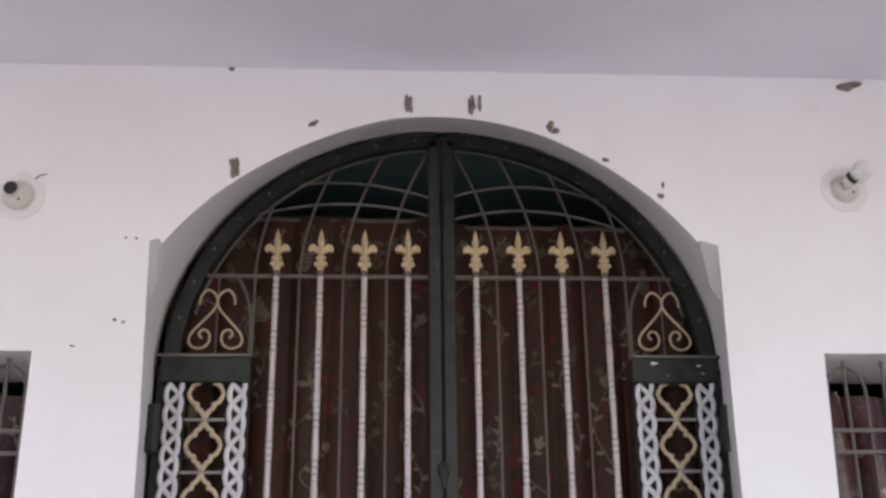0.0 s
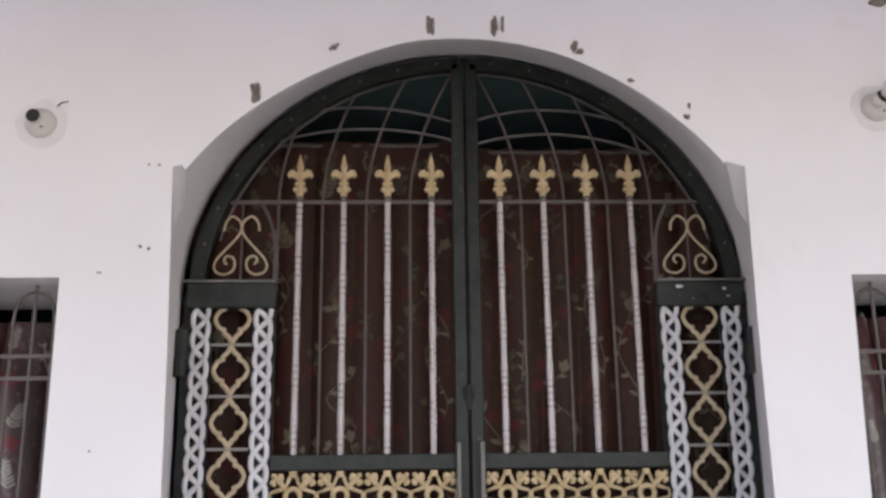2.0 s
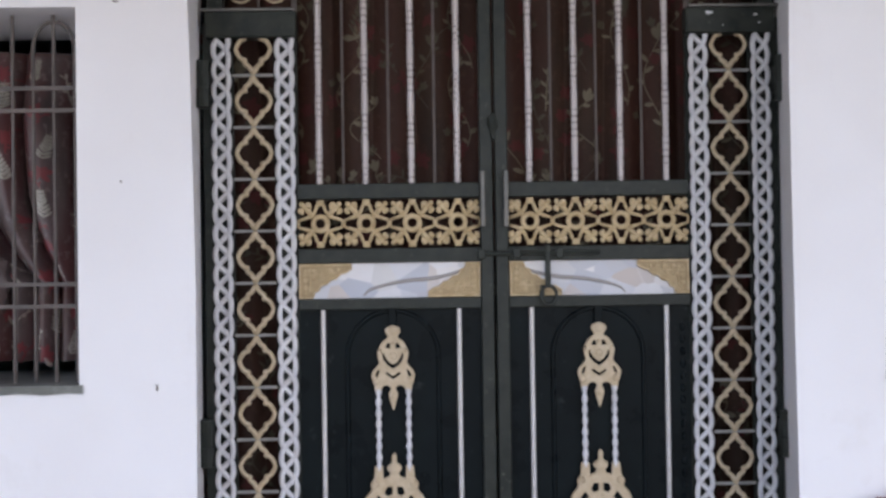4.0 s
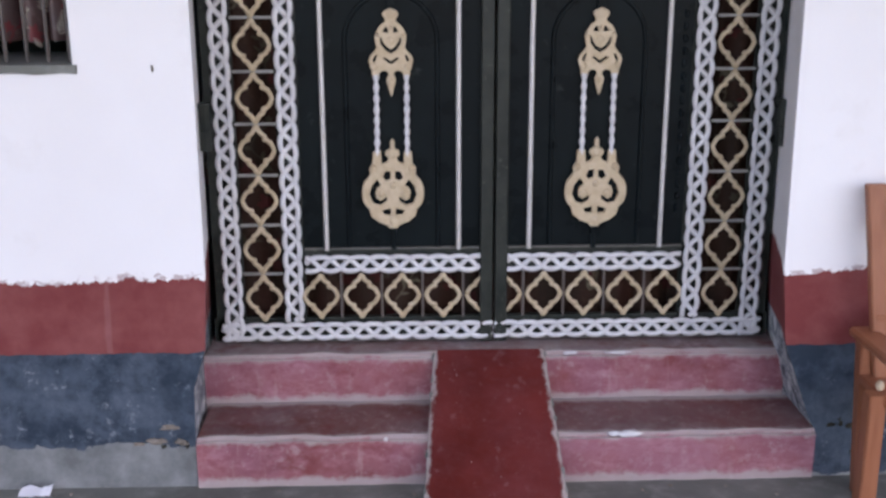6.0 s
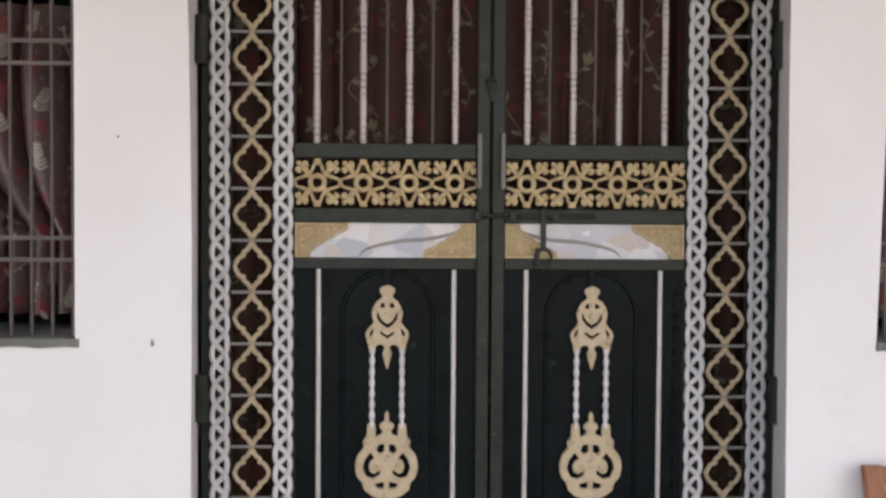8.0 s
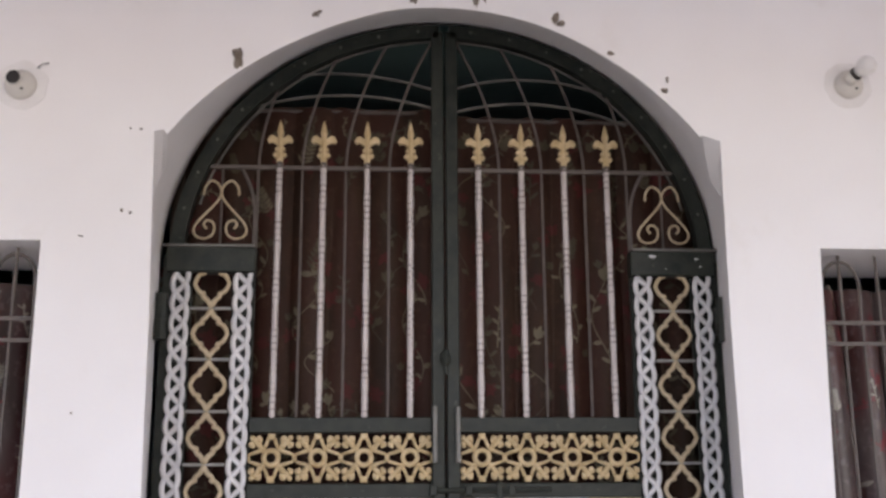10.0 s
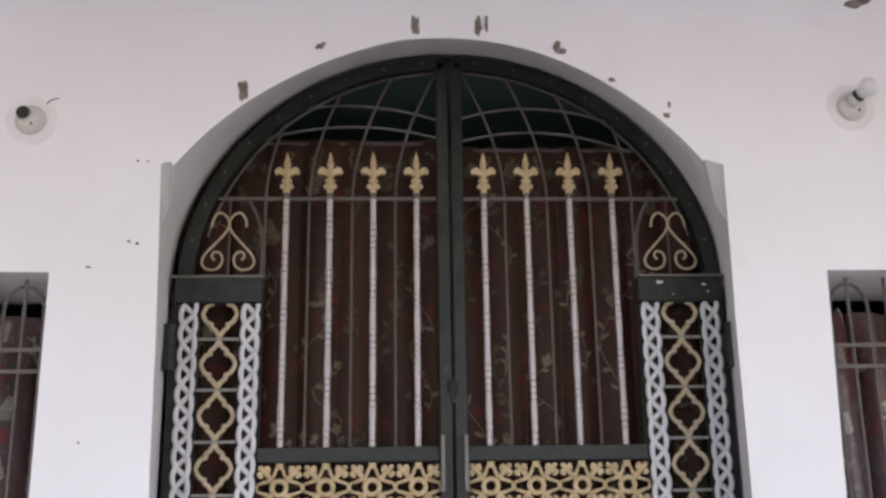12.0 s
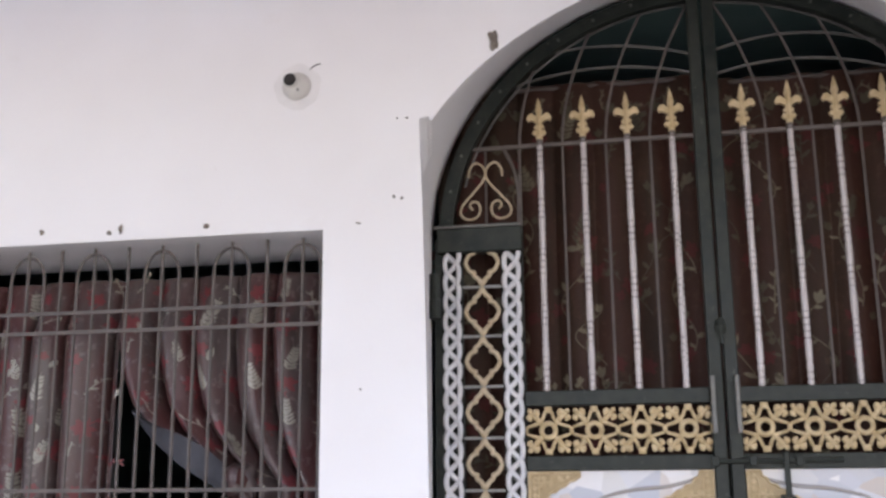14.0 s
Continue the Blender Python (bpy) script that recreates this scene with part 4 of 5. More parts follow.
def sprig(bm, fold, x, z, ang, size, rng, leaves=7):
    """A curving stem with leaves on alternate sides."""
    pts, bend = [(x, z)], rng.uniform(-0.28, 0.28)
    for k in range(leaves):
        ang += bend
        step = size / leaves
        x, z = x + math.cos(ang) * step, z + math.sin(ang) * step
        pts.append((x, z))
        side = 1 if k % 2 else -1
        leaf_shape(bm, fold, x, z, ang + side * rng.uniform(0.6, 1.1), size * rng.uniform(0.16, 0.3), size * rng.uniform(0.028, 0.050))
    leaf_shape(bm, fold, x, z, ang, size * 0.22, size * 0.045)
    rows = []
    for i, (px, pz) in enumerate(pts):
        q = pts[min(i + 1, len(pts) - 1)] if i < len(pts) - 1 else pts[i]
        p = pts[i] if i < len(pts) - 1 else pts[i - 1]
        d = math.atan2(q[1] - p[1], q[0] - p[0])
        w = 0.0022
        rows.append([bm.verts.new((a, fold(a, b) - 0.0016, b)) for a, b in ((px - math.sin(d) * w, pz + math.cos(d) * w), (px + math.sin(d) * w, pz - math.cos(d) * w))])
    for a, b in zip(rows, rows[1:]):
        bm.faces.new((a[0], a[1], b[1], b[0]))


def bloom(bm, fold, x, z, size, rng):
    for k in range(6):
        a = k * math.pi / 3 + rng.uniform(-0.3, 0.3)
        leaf_shape(bm, fold, x, z, a, size * rng.uniform(0.6, 1.0), size * 0.24)


def cloth(bm, fold, x0, x1, z0, z1, nx, nz):
    """A hanging cloth between x0 and x1."""
    g = []
    for j in range(nz + 1):
        z = z0 + (z1 - z0) * j / nz
        g.append([bm.verts.new((x0 + (x1 - x0) * i / nx, fold(x0 + (x1 - x0) * i / nx, z), z)) for i in range(nx + 1)])
    for a, b in zip(g, g[1:]):
        for i in range(nx):
            bm.faces.new((a[i], a[i + 1], b[i + 1], b[i]))
    return bm


def bud(bm, fold, x, z, ang, size):
    """A plump printed flower bud of three overlapping petals."""
    for d, w in ((-0.5, 0.16), (0.5, 0.16), (0.0, 0.22)):
        leaf_shape(bm, fold, x, z, ang + d, size * (1.0 if d == 0 else 0.85), size * w)


def fern(bm, fold, x, z, ang, size, rng):
    """A feathered spray: paired narrow leaves along a straight rib."""
    for k in range(7):
        t = k / 7
        px, pz = x + math.cos(ang) * size * t, z + math.sin(ang) * size * t
        for side in (-1, 1):
            leaf_shape(bm, fold, px, pz, ang + side * rng.uniform(0.7, 0.95), size * (0.34 - 0.20 * t), size * 0.050)
    leaf_shape(bm, fold, x, z, ang, size * 1.12, size * 0.022)


def vine(bm, fold, x, z, size, rng, leaf=0.030):
    """A long stem that curls upward with leaves, tendrils and a bud at its end."""
    phase, sway = rng.uniform(0, 6.3), rng.uniform(0.025, 0.055)
    n = int(size / 0.012)
    pts = [(x + sway * (math.sin(phase + 5.2 * k / n) - math.sin(phase)), z + size * k / n) for k in range(n + 1)]
    rows = []
    for i, (px, pz) in enumerate(pts):
        q, p = pts[min(i + 1, n)], pts[max(i - 1, 0)]
        d = math.atan2(q[1] - p[1], q[0] - p[0])
        w = 0.0017
        rows.append([bm.verts.new((a, fold(a, b) - 0.0016, b)) for a, b in ((px - math.sin(d) * w, pz + math.cos(d) * w), (px + math.sin(d) * w, pz - math.cos(d) * w))])
        if i % 3 == 1 and rng.random() < 0.8:
            side = 1 if i % 2 else -1
            leaf_shape(bm, fold, px, pz, d + side * rng.uniform(0.6, 1.3), leaf * rng.uniform(0.6, 1.3), leaf * rng.uniform(0.16, 0.30))
    for a, b in zip(rows, rows[1:]):
        bm.faces.new((a[0], a[1], b[1], b[0]))
    bud(bm, fold, *pts[-1], rng.uniform(1.0, 2.1), leaf * rng.uniform(1.0, 1.6))


def gate_fold(x, z):
    w = x + 0.030 * noise.noise(Vector((x * 3.3, z * 0.6, 3)))
    pleat = 0.034 * abs(math.sin(w * 24)) ** 0.8 + 0.012 * math.sin(w * 15 + 1.3)
    return 0.172 - pleat * min(1.0, 0.30 + max(0.0, 3.06 - z) * 2.2) + 0.012 * noise.noise(Vector((x * 5, z * 1.1, 1)))


def gate_curtain(x0, x1, top, seed, label):
    rng = random.Random(seed)
    c = thing("gate_curtain", ((x0 + x1) / 2, 0.16, 0.336), label, "curtain", "curtains behind the gate")
    bm = cloth(bmesh.new(), gate_fold, x0, x1, 0.336, top, 150, 44)
    for v in bm.verts:
        if v.co.z > top - 0.04:
            v.co.z += 0.007 * noise.noise(Vector((v.co.x * 26, seed, 0)))
    part("cloth", bm, GATE_CLOTH, c, smooth=True)
    lf, dim, bl = bmesh.new(), bmesh.new(), bmesh.new()
    wide = x1 - x0
    for i in range(7):
        for j in range(8):
            x = x0 + 0.07 + (wide - 0.14) * i / 6 + rng.uniform(-0.035, 0.035)
            z = 0.52 + 0.31 * j + rng.uniform(-0.09, 0.09) + 0.12 * (i % 2)
            room = top - 0.10 - z
            if room < 0.05:
                continue
            pick = rng.random()
            layer = lf if rng.random() < 0.55 else dim
            if pick < 0.50:
                vine(layer, gate_fold, x, z, min(room, rng.uniform(0.16, 0.34)), rng, rng.uniform(0.026, 0.040))
            elif pick < 0.72:
                fern(layer, gate_fold, x, z, rng.uniform(1.1, 2.0), min(room, rng.uniform(0.08, 0.14)), rng)
            else:
                sprig(layer, gate_fold, x, z, rng.uniform(0.6, 2.5), min(room, rng.uniform(0.09, 0.16)), rng, 6)
            bud(dim, gate_fold, x + rng.uniform(-0.07, 0.07), z + min(room, rng.uniform(0.0, 0.2)) - 0.05, rng.uniform(0.8, 2.3), rng.uniform(0.026, 0.042))
            for _ in range(2):
                bloom(bl, gate_fold, x + rng.uniform(-0.08, 0.08), z + rng.uniform(-0.12, min(0.12, room)), rng.uniform(0.022, 0.042), rng)
    for i in range(12):
        x = x0 + 0.05 + (wide - 0.10) * i / 11 + rng.uniform(-0.02, 0.02)
        sprig(lf if i % 3 else dim, gate_fold, x, top - 0.11, rng.uniform(0.6, 2.5), 0.065, rng, 4)
        bud(dim, gate_fold, x + 0.03, top - 0.13, rng.uniform(1.0, 2.1), 0.05)
    part("leaf_print", lf, LEAF, c, "pale olive leaf sprigs")
    part("leaf_print", dim, LEAF_DIM, c, "faded brown leaf sprigs")
    part("bloom_print", bl, BLOOM, c, "dark red blooms")
    part("curtain_rod", tube(bmesh.new(), [(x0 * 1.06, 0.168, top - 0.012), (x1 * 1.06, 0.168, top - 0.012)], 0.008, 8), BARE, c)


gate_curtain(-0.955, -0.004, 3.058, 5, "dark maroon floral curtain hanging behind the gate")
gate_curtain(0.004, 0.955, 3.033, 8, "dark maroon floral curtain hung slightly lower behind the gate")


def window(name, x0, x1, seed, label):
    w = thing(name, ((x0 + x1) / 2, FRONT, WIN_B), label, "window", kind="structure")
    y = -0.300
    n = int((x1 - x0) / 0.0612)
    start = x1 - 0.032 if x1 < 0 else x0 + 0.032
    step = -0.0612 if x1 < 0 else 0.0612
    for k in range(n):
        x = start + step * k
        tall = k % 2 == 1
        z1 = WIN_T - 0.004 if tall else WIN_T - 0.105
        part("bar", tube(bmesh.new(), [(x, y, WIN_B), (x, y, z1)], 0.0058, 6), BARE, w)
        if k % 4 == 1:
            pts = [(x - 0.0612 * math.cos(a * math.pi / 12), y, WIN_T - 0.105 + 0.082 * math.sin(a * math.pi / 12)) for a in range(13)]
            part("arch_bar", tube(bmesh.new(), pts, 0.0055, 6), BARE, w)
    for z in (2.196, 2.130, 1.615, 1.550):
        part("flat_bar", box(bmesh.new(), x0 - 0.02, x1 + 0.02, y - 0.012, y - 0.004, z - 0.006, z + 0.006), BARE, w)
    bm = bmesh.new()
    box(bm, x0 - (0.03 if x0 > 0 else 0), x1 + 0.012, FRONT - 0.010, BACK, WIN_B - 0.022, WIN_B + 0.003)
    bmesh.ops.subdivide_edges(bm, edges=[e for e in bm.edges if abs(e.verts[0].co.x - e.verts[1].co.x) > 0.3], cuts=40)
    for v in bm.verts:
        if v.co.y < FRONT and v.co.z < WIN_B:
            v.co.z += 0.008 * noise.noise(Vector((v.co.x * 14, seed, 0)))
    part("sill", bm, CEMENT, w, "grey unpainted cement sill")


window("window_1", *WIN_L, 1, "barred window with a tied back floral curtain")
window("window_2", *WIN_R, 2, "barred window with a closed floral curtain")

TIE_X, TIE_Z = -1.550, 1.640
PART_X, PART_Z = -2.040, 2.130
EDGE = ((2.40, PART_X), (2.13, PART_X), (2.00, -2.005), (1.895, -1.962), (1.80, -1.868), (1.72, -1.755), (1.66, -1.655), (1.62, -1.600), (1.30, -1.615))


def win_fold(x, z):
    w = x + 0.035 * noise.noise(Vector((x * 4.2, z * 0.7, 8)))
    deep = 0.135 + 0.060 * noise.noise(Vector((x * 7, 2, 1)))
    pleat = deep * abs(math.sin(w * 21)) ** 0.42 + 0.022 * math.sin(w * 11 + 0.6)
    return -0.022 - pleat * min(1.0, 0.35 + max(0.0, 2.36 - z) * 3) + 0.012 * noise.noise(Vector((x * 6, z * 1.3, 4)))


def window_curtain(label, x0, x1, z0, seed, sweep=None):
    """A curtain of a window; sweep warps a point of the straight cloth to where the tie draws it."""
    rng = random.Random(seed)
    c = thing("window_curtain", ((x0 + x1) / 2, -0.165, z0), label, "curtain", "window curtains")
    bm, lf, bl = bmesh.new(), bmesh.new(), bmesh.new()
    cloth(bm, win_fold, x0, x1, z0, 2.350, int((x1 - x0) * 340), 36)
    n = int((x1 - x0) / 0.095)
    for i in range(n + 1):
        for j in range(9):
            x = x0 + 0.05 + (x1 - x0 - 0.10) * i / max(1, n) + rng.uniform(-0.025, 0.025)
            z = z0 + 0.03 + (2.24 - z0) * j / 8 + rng.uniform(-0.03, 0.03)
            pick = rng.random()
            if (i + j) % 2 == 0:
                if pick < 0.40:
                    fern(lf, win_fold, x, z - 0.03, rng.uniform(1.2, 1.9), rng.uniform(0.07, 0.11), rng)
                elif pick < 0.70:
                    sprig(lf, win_fold, x, z, rng.uniform(0.9, 2.2), rng.uniform(0.06, 0.10), rng, 4)
                else:
                    sprig(lf, win_fold, x, z, rng.uniform(0.5, 2.6), rng.uniform(0.045, 0.075), rng, 3)
            else:
                bloom(bl, win_fold, x, z, rng.uniform(0.022, 0.040), rng)
                if pick < 0.5:
                    sprig(bl, win_fold, x, z - 0.05, rng.uniform(0.9, 2.2), rng.uniform(0.06, 0.09), rng, 5)
                else:
                    leaf_shape(lf, win_fold, x + 0.02, z - 0.04, rng.uniform(0.6, 2.4), rng.uniform(0.03, 0.05), rng.uniform(0.006, 0.011))
    if sweep:
        for b in (bm, lf, bl):
            for v in b.verts:
                v.co = sweep(v.co)
    part("cloth", bm, WINDOW_CLOTH, c, smooth=True)
    part("leaf_print", lf, LEAF_PALE, c, "silvery leaf sprigs")
    part("bloom_print", bl, BLOOM_PALE, c, "red blooms")
    return c


def edge_at(z):
    """Where the near edge of the tied cloth hangs at a height."""
    for (z0, x0), (z1, x1) in zip(EDGE, EDGE[1:]):
        if z >= z1:
            return x0 + (x1 - x0) * (z0 - z) / (z0 - z1)
    return EDGE[-1][1]


def drawn(p):
    """The tied half: its near edge sweeps in to the knot and falls free below it."""
    x, y, z = p
    far = WIN_L[1] + 0.03
    u = max(0.0, (x - PART_X) / (far - PART_X))
    e = edge_at(z)
    pull = (e - PART_X) / (EDGE[-1][1] - PART_X)
    return Vector((e + (far - e) * u ** (1 + 0.25 * pull), y - 0.02 * (1 - u) * pull, z))


window_curtain("grey maroon floral curtain hanging straight in the barred window", -2.80, PART_X + 0.015, 1.375, 3)
window_curtain("grey maroon floral curtain drawn aside and knotted", PART_X, WIN_L[1] + 0.03, 1.375, 4, sweep=drawn)
window_curtain("grey maroon floral curtain closed behind the window bars", WIN_R[0] - 0.05, WIN_R[1] + 0.03, 1.375, 6)
k = thing("curtain_knot", (TIE_X, -0.19, TIE_Z), "bunched knot tying the floral curtain back", "curtain knot")
bm = bmesh.new()
lump(bm, (TIE_X, -0.195, TIE_Z), (0.055, 0.030, 0.050), 3, 8, 12, 0.6)
lump(bm, (TIE_X + 0.02, -0.20, TIE_Z - 0.06), (0.030, 0.022, 0.05), 7, 8, 10, 0.6)
part("knot", bm, WINDOW_CLOTH, k, smooth=True)
bm = bmesh.new()
lump(bm, (TIE_X + 0.012, -0.216, TIE_Z + 0.01), (0.024, 0.012, 0.030), 5, 6, 8, 0.6)
part("bloom_print", bm, BLOOM, k, smooth=True)
# the lining seen along the drawn edge
bm = bmesh.new()
rows = []
for j in range(19):
    t = j / 18
    z = 1.87 - (1.87 - 1.600) * t
    x = edge_at(z)
    w = 0.003 + 0.058 * math.sin(math.pi * min(1, 0.02 + t * 0.78)) ** 1.8
    rows.append([bm.verts.new((x + w * 0.75, -0.192, z + w * 0.75)), bm.verts.new((x + w * 0.3, -0.210 - 0.012 * math.sin(t * 9), z + 0.01)), bm.verts.new((x - 0.008, -0.194, z - w * 0.45))])
for a, b in zip(rows, rows[1:]):
    for i in range(2):
        bm.faces.new((a[i], a[i + 1], b[i + 1], b[i]))
part("lining", bm, fabric("pale_lining", (0.040, 0.040, 0.048), (0.085, 0.085, 0.098)), k, "pale blue grey curtain lining", smooth=True)


# ---- lamp holders ----
def lamp_holder(x, z, bulb, label):
    h = thing("lamp_holder", (x, FRONT, z), label, "lamp holder", "wall lamp holders")
    bm = bmesh.new()
    prof = [(0.0, 0.048), (-0.010, 0.048), (-0.018, 0.044), (-0.027, 0.033), (-0.032, 0.020)]
    rings = [[bm.verts.new((x + r * math.cos(2 * math.pi * a / 20), FRONT + y, z + r * math.sin(2 * math.pi * a / 20))) for a in range(20)] for y, r in prof]
    for a, b in zip(rings, rings[1:]):
        for i in range(20):
            bm.faces.new((a[i], a[(i + 1) % 20], b[(i + 1) % 20], b[i]))
    bm.faces.new(rings[-1])
    patch = bmesh.new()
    rim = [(x + (0.078 + 0.012 * noise.noise(Vector((a * 0.5, z, x)))) * math.cos(2 * math.pi * a / 28), z + (0.078 + 0.012 * noise.noise(Vector((a * 0.5, x, z)))) * math.sin(2 * math.pi * a / 28)) for a in range(28)]
    part("mounting_patch", plate(patch, rim, [], FRONT - 0.0025, FRONT), PATCH, h, "greyish plaster patch behind the holder")
    part("base", bm, CERAMIC, h, "round off-white plastic base", smooth=True)
    d = Vector((-0.003, -0.044, 0.003)) if not bulb else Vector((0.030, -0.050, 0.022))
    o = Vector((x - 0.010, FRONT - 0.022, z + 0.008))
    part("socket_sleeve", tube(bmesh.new(), [o, o + d * 0.45], [0.026, 0.023], 12), CERAMIC, h, smooth=True)
    part("socket", tube(bmesh.new(), [o + d * 0.40, o + d * 0.62], [0.021, 0.021], 12), SOCKET, h, "black open socket")
    part("screw", lump(bmesh.new(), (x + 0.012, FRONT - 0.034, z - 0.022), (0.005, 0.004, 0.005), 1, 4, 6, 0), STEEL, h)
    if bulb:
        b = thing("light_bulb", tuple(o + d), "unlit frosted white light bulb in its holder", "light bulb")
        bm = bmesh.new()
        n = d.normalized()
        tube(bm, [o + d * 0.60, o + d * 0.75, o + d * 0.95, o + d * 1.20, o + d * 1.45, o + d * 1.64, o + d * 1.72], [0.015, 0.018, 0.026, 0.032, 0.030, 0.019, 0.005], 14)
        part("glass", bm, BULB, b, smooth=True)
    bm = tube(bmesh.new(), smooth_path([(x + 0.045, FRONT - 0.004, z + 0.056), (x + 0.060, FRONT - 0.014, z + 0.064), (x + 0.082, FRONT - 0.012, z + 0.070)], 4), 0.0018, 6)
    part("wire_end", bm, SOCKET, h, "stub of dark wire")


lamp_holder(-1.322, 2.905, False, "round white wall lamp holder with an empty socket")
lamp_holder(1.290, 2.962, True, "round white wall lamp holder with a frosted bulb")


# ---- dried mud left on the wall ----
def mud_patch(x, z, w, h, seed, y=FRONT, material=None, label="small crusted lump of dried grey-brown mud on plaster"):
    rng = random.Random(seed)
    bm = bmesh.new()
    lump(bm, (x, y, z), (w, 0.010, h), seed, 6, 9, 0.9)
    for _ in range(2):
        lump(bm, (x + rng.uniform(-w, w), y, z + rng.uniform(-h, h)), (w * 0.45, 0.008, h * 0.4), seed + 9, 5, 7, 0.8)
    me = finish(bm, True)
    me.materials.append(material or MUD)
    tagged(new("mud_patch", me), label, "mud patch", "mud patches on the wall")


for n, (x, z, w, h) in enumerate([
    (-0.669, 3.008, 0.016, 0.030), (-0.427, 3.168, 0.012, 0.009), (-0.122, 3.243, 0.013, 0.028), (0.083, 3.247, 0.012, 0.028), (0.110, 3.247, 0.005, 0.026),
    (0.338, 3.172, 0.013, 0.018), (0.355, 3.155, 0.014, 0.008), (0.514, 3.054, 0.010, 0.006), (0.685, 2.930, 0.010, 0.007), (0.694, 2.968, 0.004, 0.010),
    (1.345, 3.336, 0.028, 0.014), (1.375, 3.345, 0.030, 0.008), (-0.698, 3.360, 0.010, 0.006), (-0.953, 2.770, 0.004, 0.002), (-0.985, 2.772, 0.003, 0.002),
    (-2.205, 2.460, 0.008, 0.010), (-1.960, 2.446, 0.006, 0.007), (-1.920, 2.455, 0.007, 0.014), (-1.620, 2.450, 0.010, 0.008), (-0.970, 2.505, 0.004, 0.004),
    (-0.995, 2.512, 0.004, 0.004), (-1.110, 2.432, 0.006, 0.002), (-1.100, 1.910, 0.003, 0.003), (-1.002, 1.312, 0.003, 0.008), (-1.035, 0.205, 0.028, 0.008), (-1.075, 0.160, 0.034, 0.009), (-1.005, 0.155, 0.022, 0.010), (-1.13, 0.150, 0.018, 0.006),
]):
    mud_patch(x, z, w, h, n + 1)
MOULD = plaster("black_mould", (0.012, 0.012, 0.010), (0.06, 0.052, 0.034), 60)
for n, (x, z, w, h) in enumerate([(1.055, 0.178, 0.014, 0.009), (1.085, 0.188, 0.012, 0.014), (1.12, 0.176, 0.020, 0.012), (1.155, 0.190, 0.014, 0.020), (1.185, 0.170, 0.012, 0.010), (1.14, 0.085, 0.022, 0.016), (1.17, 0.066, 0.016, 0.012), (-1.055, 0.140, 0.012, 0.010), (-0.985, 0.142, 0.010, 0.012)]):
    mud_patch(x, z, w, h, n + 40, FRONT + 0.006, MOULD, "blackened mouldy spot where the wall's paint crumbled")


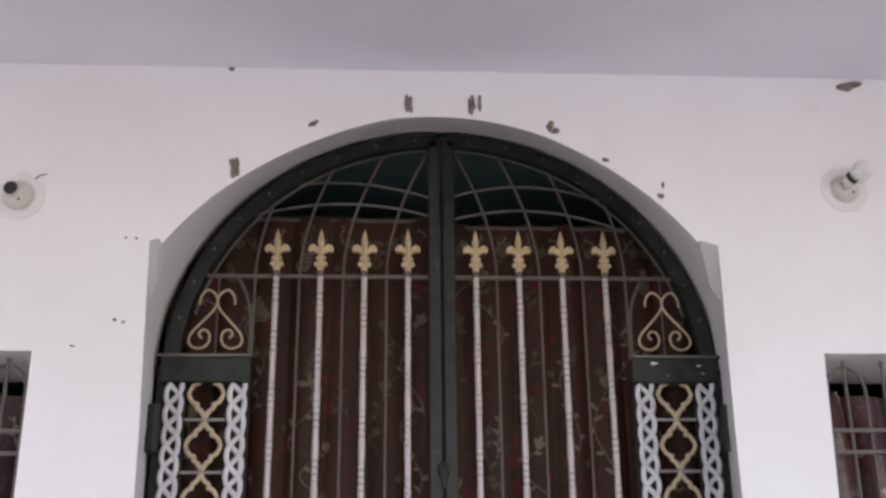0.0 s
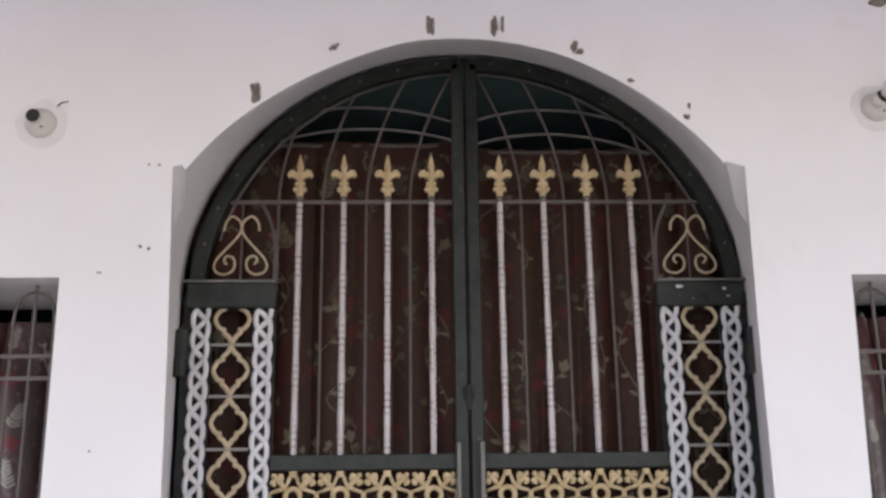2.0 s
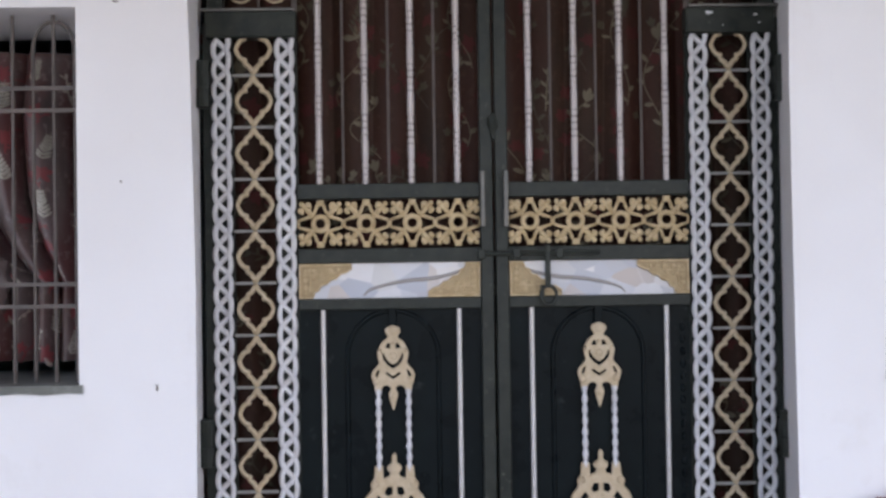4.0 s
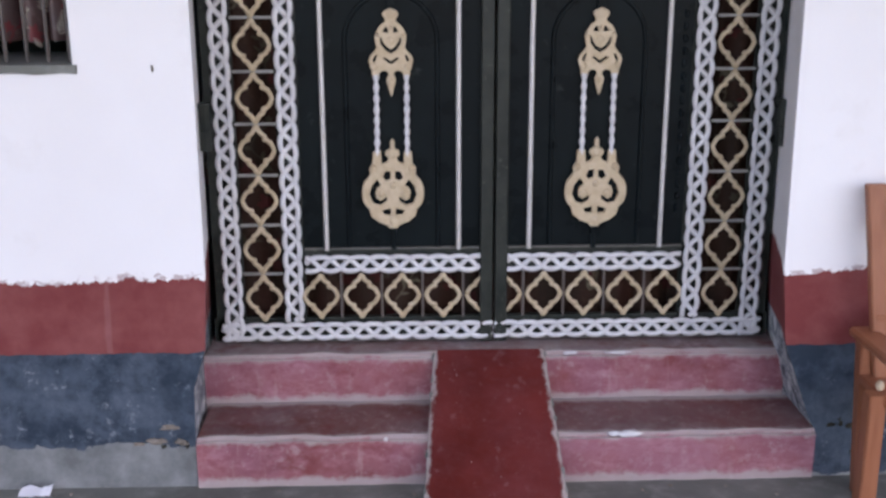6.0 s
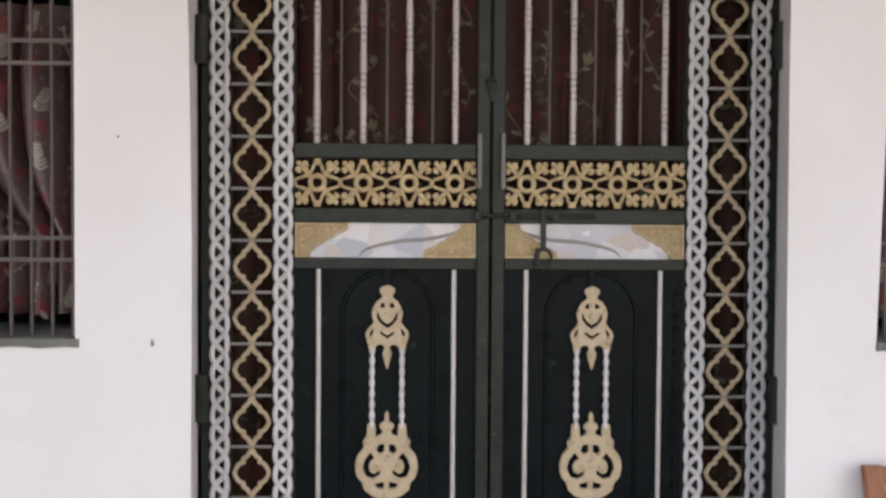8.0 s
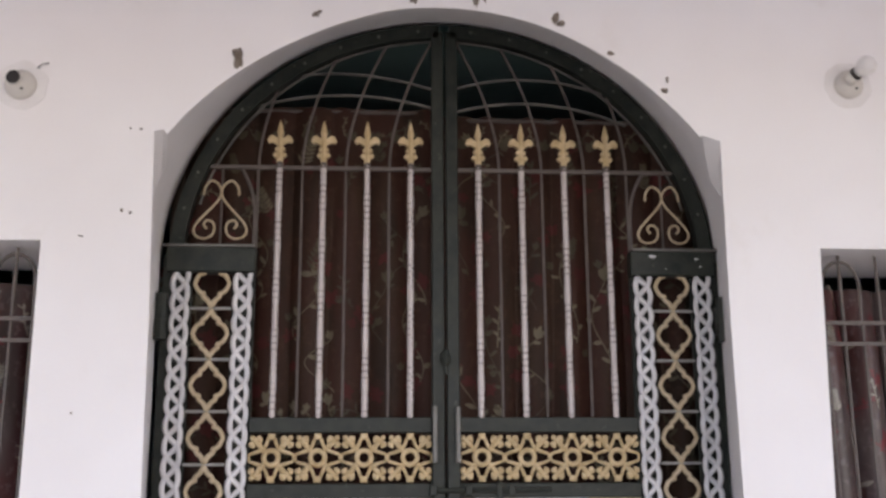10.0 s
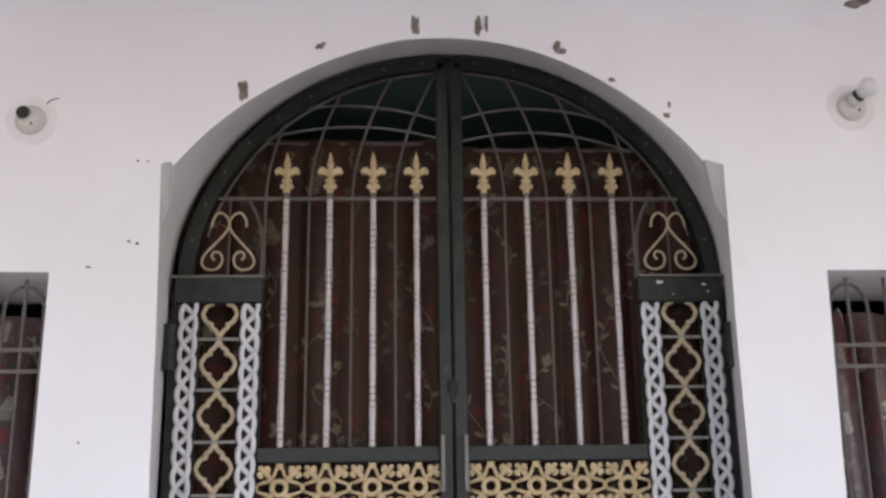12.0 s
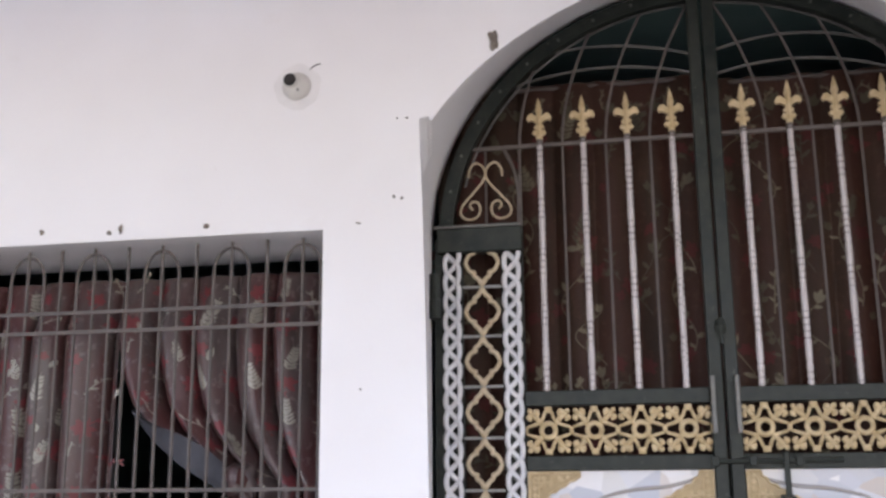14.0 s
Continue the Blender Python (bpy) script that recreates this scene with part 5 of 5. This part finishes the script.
# ---- the armchair by the wall ----
def armchair():
    c = thing("armchair", (1.36, -0.62, 0.0), "reddish brown varnished wooden armchair against the wall", "chair")
    def bar(name, a, b, wx, wy, label=""):
        a, b = Vector(a), Vector(b)
        bm = bmesh.new()
        v = []
        for p in (a, b):
            v.append([bm.verts.new(p + Vector((sx * wx / 2, sy * wy / 2, 0))) for sx, sy in ((-1, -1), (1, -1), (1, 1), (-1, 1))])
        for k in range(4):
            bm.faces.new((v[0][k], v[0][(k + 1) % 4], v[1][(k + 1) % 4], v[1][k]))
        bm.faces.new(v[0]), bm.faces.new(v[1])
        bmesh.ops.bevel(bm, geom=bm.edges[:], offset=0.004, segments=2, affect="EDGES")
        return part(name, bm, WOOD, c, label)
    for sx, x in ((1, 1.088), (-1, 1.632)):
        bar("back_post", (x + sx * 0.05, -0.53, 0.36), (x, -0.445, 0.972), 0.060, 0.028)
        bar("rear_leg", (x + sx * 0.022, -0.50, 0.0), (x - sx * 0.006, -0.49, 0.515), 0.034, 0.045)
        bar("front_leg", (x - sx * 0.032, -0.66, 0.0), (x - sx * 0.034, -0.66, 0.405), 0.050, 0.055)
        bm = bmesh.new()
        box(bm, x - 0.045, x + 0.035, -0.78, -0.465, 0.510, 0.540, 0.008)
        part("armrest", bm, WOOD, c)
        part("arm_peg", lump(bmesh.new(), (x - sx * 0.02, -0.655, 0.425), (0.013, 0.013, 0.016), 2, 6, 8, 0.1), BEIGE, c)
    for z0, z1, t in ((0.918, 0.970, 0.0), (0.852, 0.892, 0.008), (0.540, 0.590, 0.055)):
        part("back_rail", box(bmesh.new(), 1.10, 1.62, -0.460 - t, -0.438 - t, z0, z1, 0.004), WOOD, c)
    part("seat", box(bmesh.new(), 1.07, 1.65, -0.70, -0.48, 0.370, 0.402, 0.006), WOOD, c)
    part("seat_rail", box(bmesh.new(), 1.10, 1.62, -0.68, -0.655, 0.300, 0.370, 0.004), WOOD, c)


armchair()


# ---- litter ----
def paper_scrap():
    bm = bmesh.new()
    g = []
    for j in range(7):
        row = []
        for i in range(13):
            x, v = -1.505 + 0.100 * i / 12, j / 6
            lift = 0.030 * max(0.0, (i / 12 - 0.55)) * v + 0.006 * noise.noise(Vector((i * 0.5, j * 0.7, 2)))
            wide = 0.6 + 0.4 * math.sin(i * 0.5)
            row.append(bm.verts.new((x + 0.010 * v, FRONT - 0.060 + 0.032 * v * wide, 0.006 + lift + 0.022 * v)))
        g.append(row)
    for a, b in zip(g, g[1:]):
        for i in range(12):
            bm.faces.new((a[i], a[i + 1], b[i + 1], b[i]))
    me = finish(bm, True)
    me.materials.append(PAPER)
    tagged(new("paper_scrap", me), "crumpled scrap of white paper on the cement", "paper")


paper_scrap()
rng = random.Random(11)
bm = bmesh.new()
for _ in range(70):
    x, y = rng.uniform(-1.6, 1.3), -0.43 - rng.random() ** 2 * 0.5
    if -0.27 < x < 0.21:
        continue
    s = rng.uniform(0.002, 0.006)
    lump(bm, (x, y, s * 0.4), (s * 1.3, s, s * 0.6), rng.randrange(50), 4, 5, 0.4)
me = finish(bm)
me.materials.append(MUD)
tagged(new("floor_grit", me), "scattered grit and crumbs of plaster on cement", "grit", kind="stuff")
